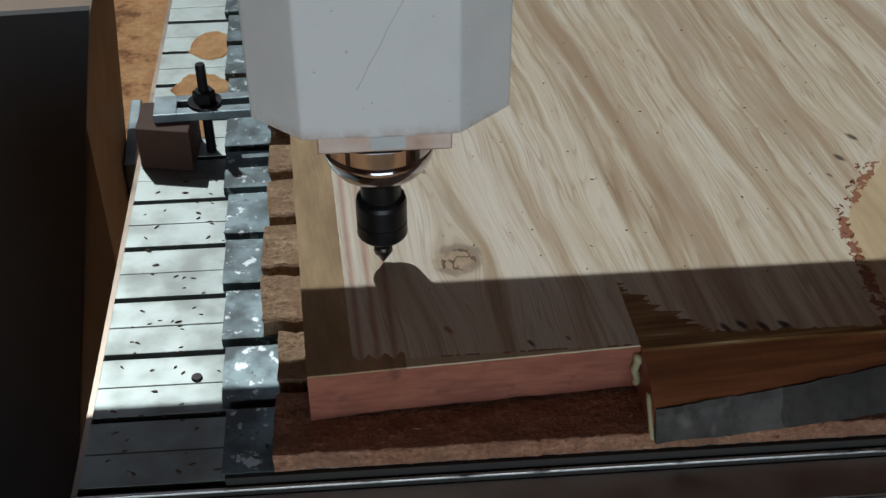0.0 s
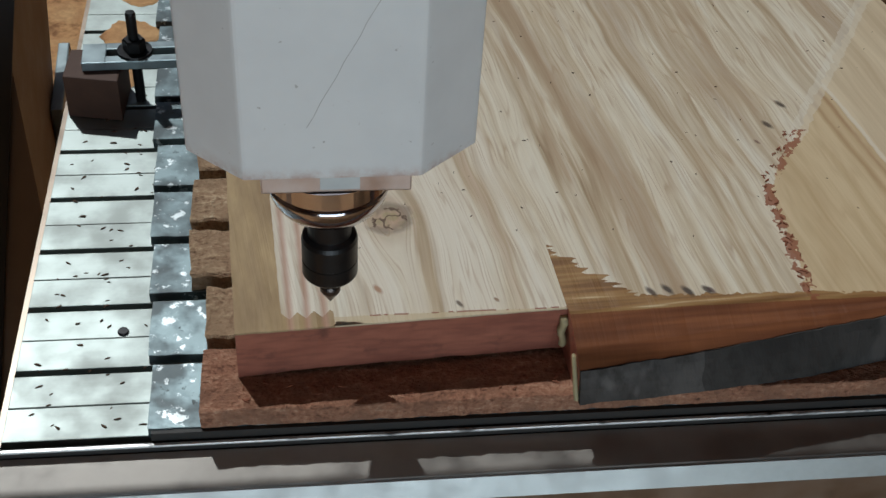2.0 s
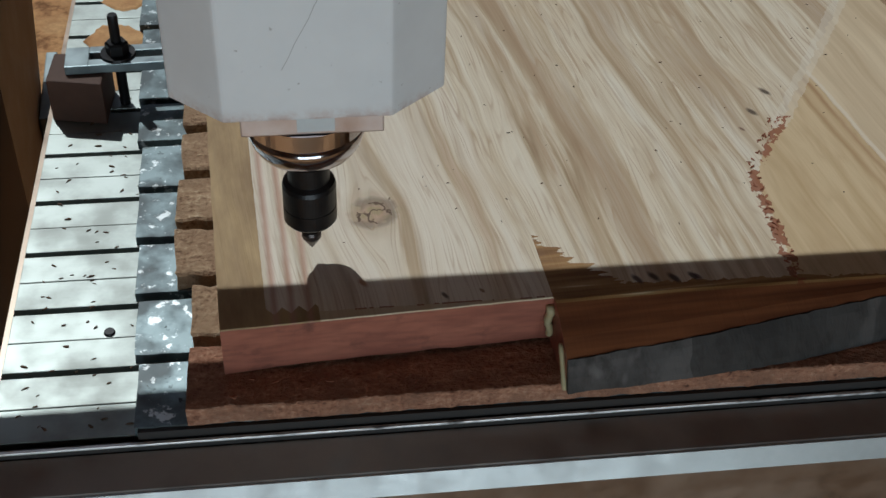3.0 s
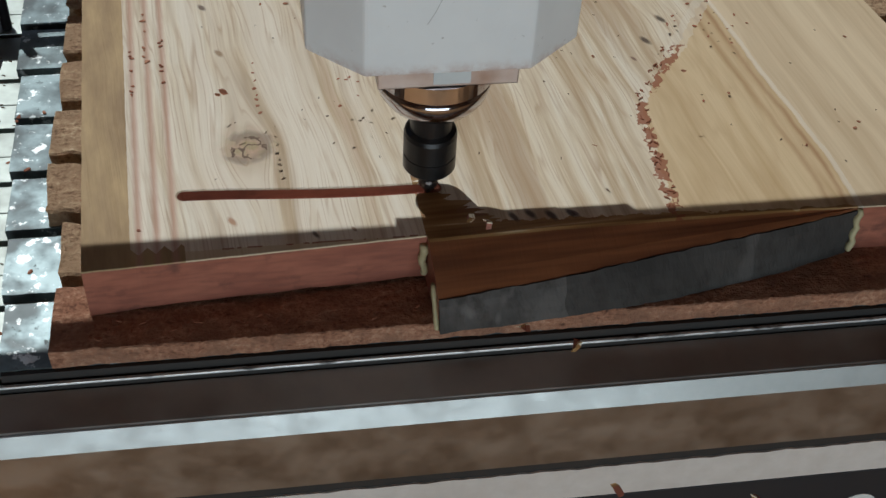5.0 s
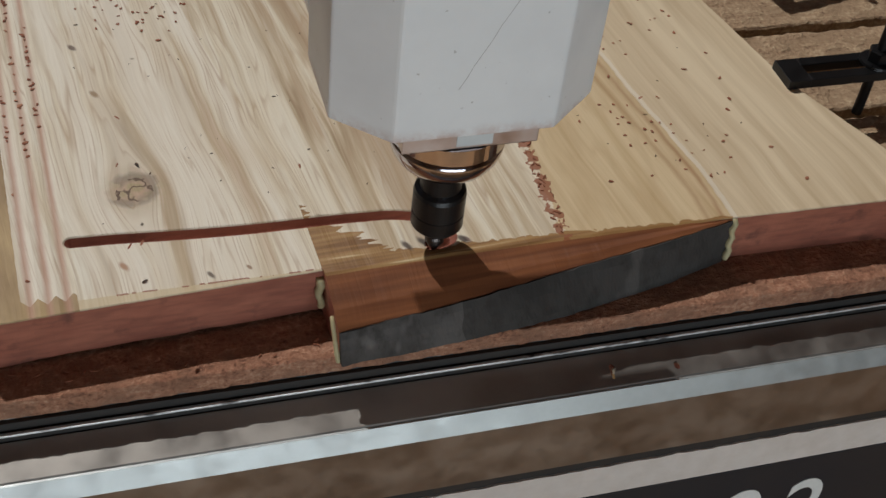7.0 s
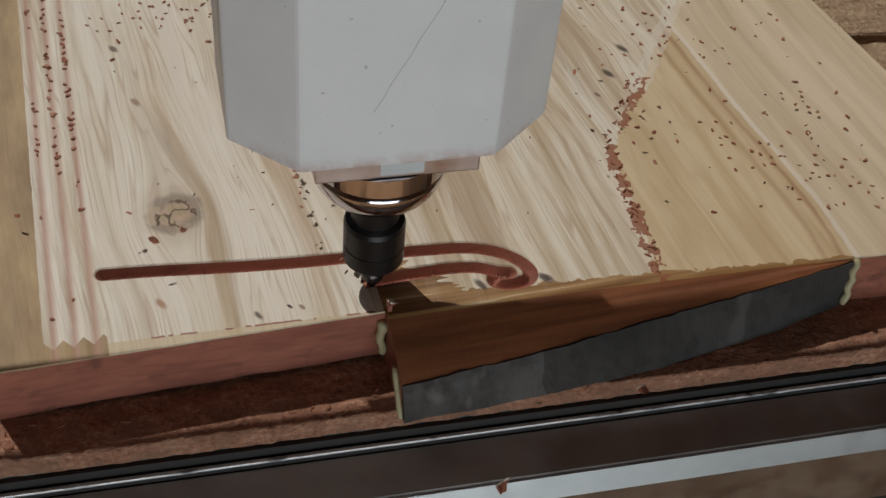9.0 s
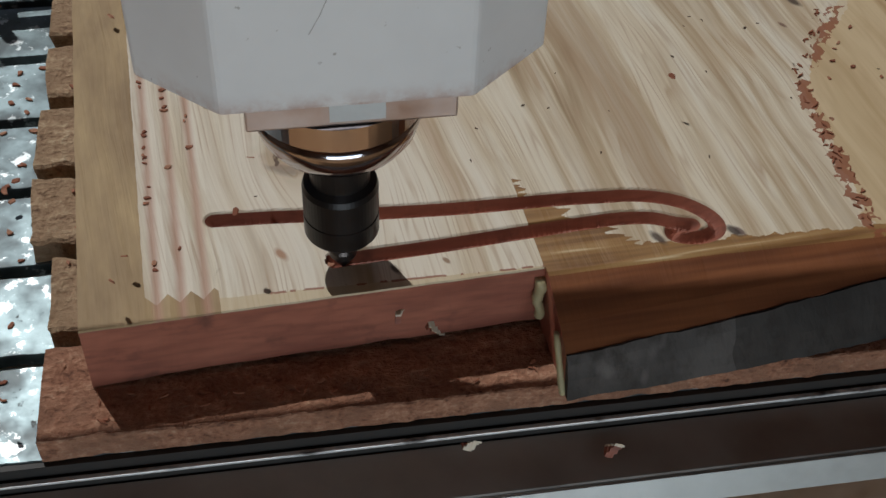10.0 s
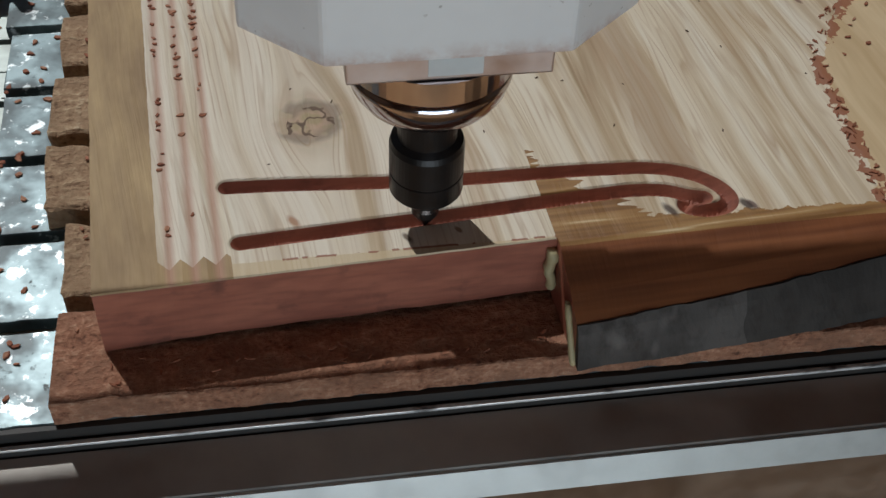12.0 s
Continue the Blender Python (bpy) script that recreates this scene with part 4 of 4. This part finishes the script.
for cx, cy, rx, ry, z in ((-0.118, 0.405, 0.018, 0.030, Z_SLAT), (-0.112, 0.475, 0.026, 0.030, Z_SLAT), (-0.068, 0.455, 0.010, 0.050, Z_SLAT), (-0.105, 0.560, 0.022, 0.030, Z_SLAT), (-0.066, 0.56, 0.008, 0.035, Z_SLAT)):
    tagged(part("sawdust_heap", smear(cx, cy, rx, ry, z + 0.0002, cy * 50), GROUND, at=MACHINE), "thin patch of orange sawdust on the bed", "sawdust", "sawdust patches", kind="stuff")
BLOCKWOOD = plain("brown_block_wood", (0.09, 0.042, 0.026), 0.7, 0, (0.05, 0.022, 0.015), 60, 0.3)
bm = prism([(-0.135, 0.352), (-0.088, 0.340), (-0.082, 0.392), (-0.130, 0.395)], Z_SLAT + 0.0001, Z_SLAT + 0.0418, 0.0015)
tagged(part("packing_block", bm, BLOCKWOOD), "dark brown wooden packing block under the clamp", "wood block")

def flake_mesh(r):
    """A thin torn shaving, slightly curled."""
    bm = bmesh.new()
    n = 6
    low = [bm.verts.new((r * rn(0.6, 1.2) * math.cos(2 * math.pi * i / n), 0.62 * r * rn(0.5, 1.25) * math.sin(2 * math.pi * i / n), 0.12 * r * abs(math.cos(2 * math.pi * i / n)))) for i in range(n)]
    top = [bm.verts.new((v.co.x * 0.85, v.co.y * 0.8, v.co.z + r * rn(0.12, 0.26))) for v in low]
    bm.faces.new(low[::-1])
    bm.faces.new(top)
    for i in range(n):
        bm.faces.new((low[i], low[(i + 1) % n], top[(i + 1) % n], top[i]))
    return bm


SMALL = [mesh_of("wood_chip", flake_mesh(rn(0.0016, 0.0026)), FLAKE) for _ in range(12)]
LARGE = [mesh_of("wood_chip", flake_mesh(rn(0.0018, 0.0038)), FLAKE) for _ in range(12)]


def landing():
    """Where a shaving comes to rest, and how large it is."""
    lot = random.random()
    if lot < 0.40:                      # bed profiles and grey boards
        q = MACHINE @ Vector((rn(-0.154, -0.042), rn(-0.022, 0.36) if random.random() < 0.8 else rn(0.1, 0.25), 0))
        local = MACHINE.inverted() @ q
        q.z = (Z_SLAT if local.x < -0.064 - 0.0033 * local.y / 0.0643 else Z_GREY) + 0.0004
        return q, LARGE, "red-brown wood shaving lying on the bed", "shavings on the bed"
    if lot < 0.44:                      # ends of the particle boards
        q = MACHINE @ Vector((rn(-0.022, -0.008), rn(0.0, 0.3), 0))
        q.z = Z_BOARD + 0.0008
        return q, SMALL, "red-brown wood shaving lying on particle board", "shavings on the boards"
    if lot < 0.64:                      # ridges along the edge of the slab
        return Vector((random.choice((0.0365, 0.0480, 0.0480, 0.0595, 0.0595)) + rn(-0.0016, 0.0016), 0.02 + 0.40 * random.random() ** 0.8, 0.0002)), SMALL, "small red-brown wood shaving in a cutter ridge", "shavings on the slab"
    if lot < 0.74:                      # behind the knot
        return Vector((rn(0.070, 0.20), 0.25 + 0.22 * random.random() ** 0.7, 0.0002)), SMALL, "small red-brown wood shaving on the slab", "shavings on the slab"
    y = rn(0.0, 0.36)
    return Vector((rn(0.42 + 0.3 * max(y - 0.1, 0), 0.64), y, 0.0002)), SMALL, "small red-brown wood shaving on the slab", "shavings on the slab"


def shavings_mesh(spread_x, spread_y):
    """Eight small shavings strewn over a patch, one drift of stuff."""
    whole = bmesh.new()
    for _ in range(8):
        one = flake_mesh(rn(0.0013, 0.0024))
        one.transform(Matrix.Translation((rn(-spread_x, spread_x), rn(-spread_y, spread_y), 0)) @ Matrix.Rotation(rn(0, 6.3), 4, "Z"))
        held = bpy.data.meshes.new("held")
        one.to_mesh(held)
        one.free()
        whole.from_mesh(held)
        bpy.data.meshes.remove(held)
    return whole


FLAKES = []
for k in range(280):
    q, kind_of, label, group = landing()
    u = random.random() ** 0.75
    n = int((0.03 + 0.95 * u) * (len(CUT) - 1))
    ob = tagged(new("wood_chip", random.choice(kind_of)), label, "wood chip", group)
    FLAKES.append((ob, float(CUT[n][2]), Vector((CUT[n][0], CUT[n][1], -0.0034)), q))
for k in range(64):
    place = k % 4
    if place == 0:                      # ridges
        q, sx, sy = Vector((random.choice((0.0365, 0.0480, 0.0595)), rn(0.05, 0.40), 0.0002)), 0.0014, 0.035
    elif place == 1:                    # behind the knot
        q, sx, sy = Vector((rn(0.09, 0.19), rn(0.30, 0.46), 0.0002)), 0.022, 0.022
    elif place == 2:                    # past the torn line
        q, sx, sy = Vector((rn(0.46, 0.60), rn(0.03, 0.30), 0.0002)), 0.025, 0.025
    else:                               # bed profiles
        q, sx, sy = MACHINE @ Vector((rn(-0.14, -0.09), SLOTS[random.randrange(0, 6)] + random.choice((0.017, 0.047)), Z_SLAT + 0.0004)), 0.014, 0.010
    n = int((0.10 + 0.85 * random.random() ** 0.8) * (len(CUT) - 1))
    ob = tagged(part("wood_shavings", shavings_mesh(sx, sy), FLAKE), "drift of fine red-brown wood shavings", "wood shavings", kind="stuff")
    FLAKES.append((ob, float(CUT[n][2]), Vector((max(0.08, CUT[n][0]), 0.05, -0.02)), q))

TIP = [(0, 0.0615, 0.1115, 0.0005), (0.25, 0.0620, 0.0925, 0.004), (0.5, 0.0622, 0.0710, 0.0065), (0.75, 0.0626, 0.0500, 0.008), (1, 0.063, 0.0295, 0.0085), (1.25, 0.063, 0.0100, 0.009),
       (1.5, 0.063, -0.0010, 0.010), (1.75, 0.0635, 0.000, 0.011), (2, 0.0640, 0.012, 0.012), (2.25, 0.0640, 0.036, 0.012), (2.5, 0.0635, 0.060, 0.012), (2.7, 0.0635, 0.0625, 0.012), (3.0, 0.067, 0.063, 0.010), (3.3, 0.068, 0.063, -0.0058)]
TIP += [(round(float(t), 3), float(x), float(y), -0.0058) for x, y, t in zip(*[np.interp(np.arange(3.4, 10.6, 0.1), CUT[:, 2], CUT[:, k]) for k in (0, 1)], np.arange(3.4, 10.6, 0.1))]
TIP += [(10.6, 0.071, 0.0225, -0.0058), (10.8, 0.0690, 0.0215, -0.0058), (11.0, 0.0695, 0.0215, -0.0058), (11.25, 0.090, 0.0225, -0.0058), (11.5, 0.115, 0.0232, -0.0058), (11.75, 0.139, 0.024, -0.0058), (12, 0.163, 0.0245, -0.0058)]


def motions():
    walk(spindle, [(t, pose(x, y, z)) for t, x, y, z in TIP])
    walk(gantry, [(t, pose(0, y, 0)) for t, x, y, z in TIP])
    rng = random.Random(5)
    for ob, t in UNCUT:
        home = ob.matrix_basis.copy()
        p = home.translation
        # the cut lengths go over the front edge to the floor
        q = Vector((p.x + rng.uniform(0.05, 0.35), rng.uniform(-0.55, -0.35), FLOOR_Z + 0.004))
        mid = p.lerp(q, 0.35)
        mid.z = max(p.z, q.z) + rng.uniform(0.02, 0.05)
        near = p.lerp(q, 0.75)
        near.z = max(q.z + 0.02, mid.z * 0.6 + q.z * 0.4)
        spin = rng.uniform(-85, 85)
        flat = rng.choice((165, -165, 180))
        last = pose(*q, flat, 0, spin)
        walk(ob, [(0, home), (t - 0.034, home), (t + 0.026, pose(*mid, flat * 0.4, 20, spin * 0.4)), (t + 0.076, pose(*near, flat * 0.8, -10, spin * 0.8)), (t + 0.126, last), (12, last)])

    for ob, t, p, q in FLAKES:
        mid = p.lerp(q, 0.4)
        mid.z = max(p.z, q.z) + rng.uniform(0.02, 0.05)
        near = p.lerp(q, 0.8)
        near.z = max(q.z + 0.012, mid.z * 0.5 + q.z * 0.5)
        if ob.name.startswith("wood_shavings"):     # a drift keeps level
            walk(ob, [(0, pose(*p)), (t + 0.02, pose(*p)), (t + 0.12, pose(*mid)), (t + 0.22, pose(*near)), (t + 0.32, pose(*q)), (12, pose(*q))])
            continue
        a = rng.uniform(0, 360)
        home, last = pose(*p, 0, 0, a), pose(*q, rng.uniform(-8, 8), rng.uniform(-8, 8), a + 80)
        walk(ob, [(0, home), (t + 0.02, home), (t + 0.12, pose(*mid, 40, 30, a + 25)), (t + 0.22, pose(*near, 20, -25, a + 55)), (t + 0.32, last), (12, last)])


motions()
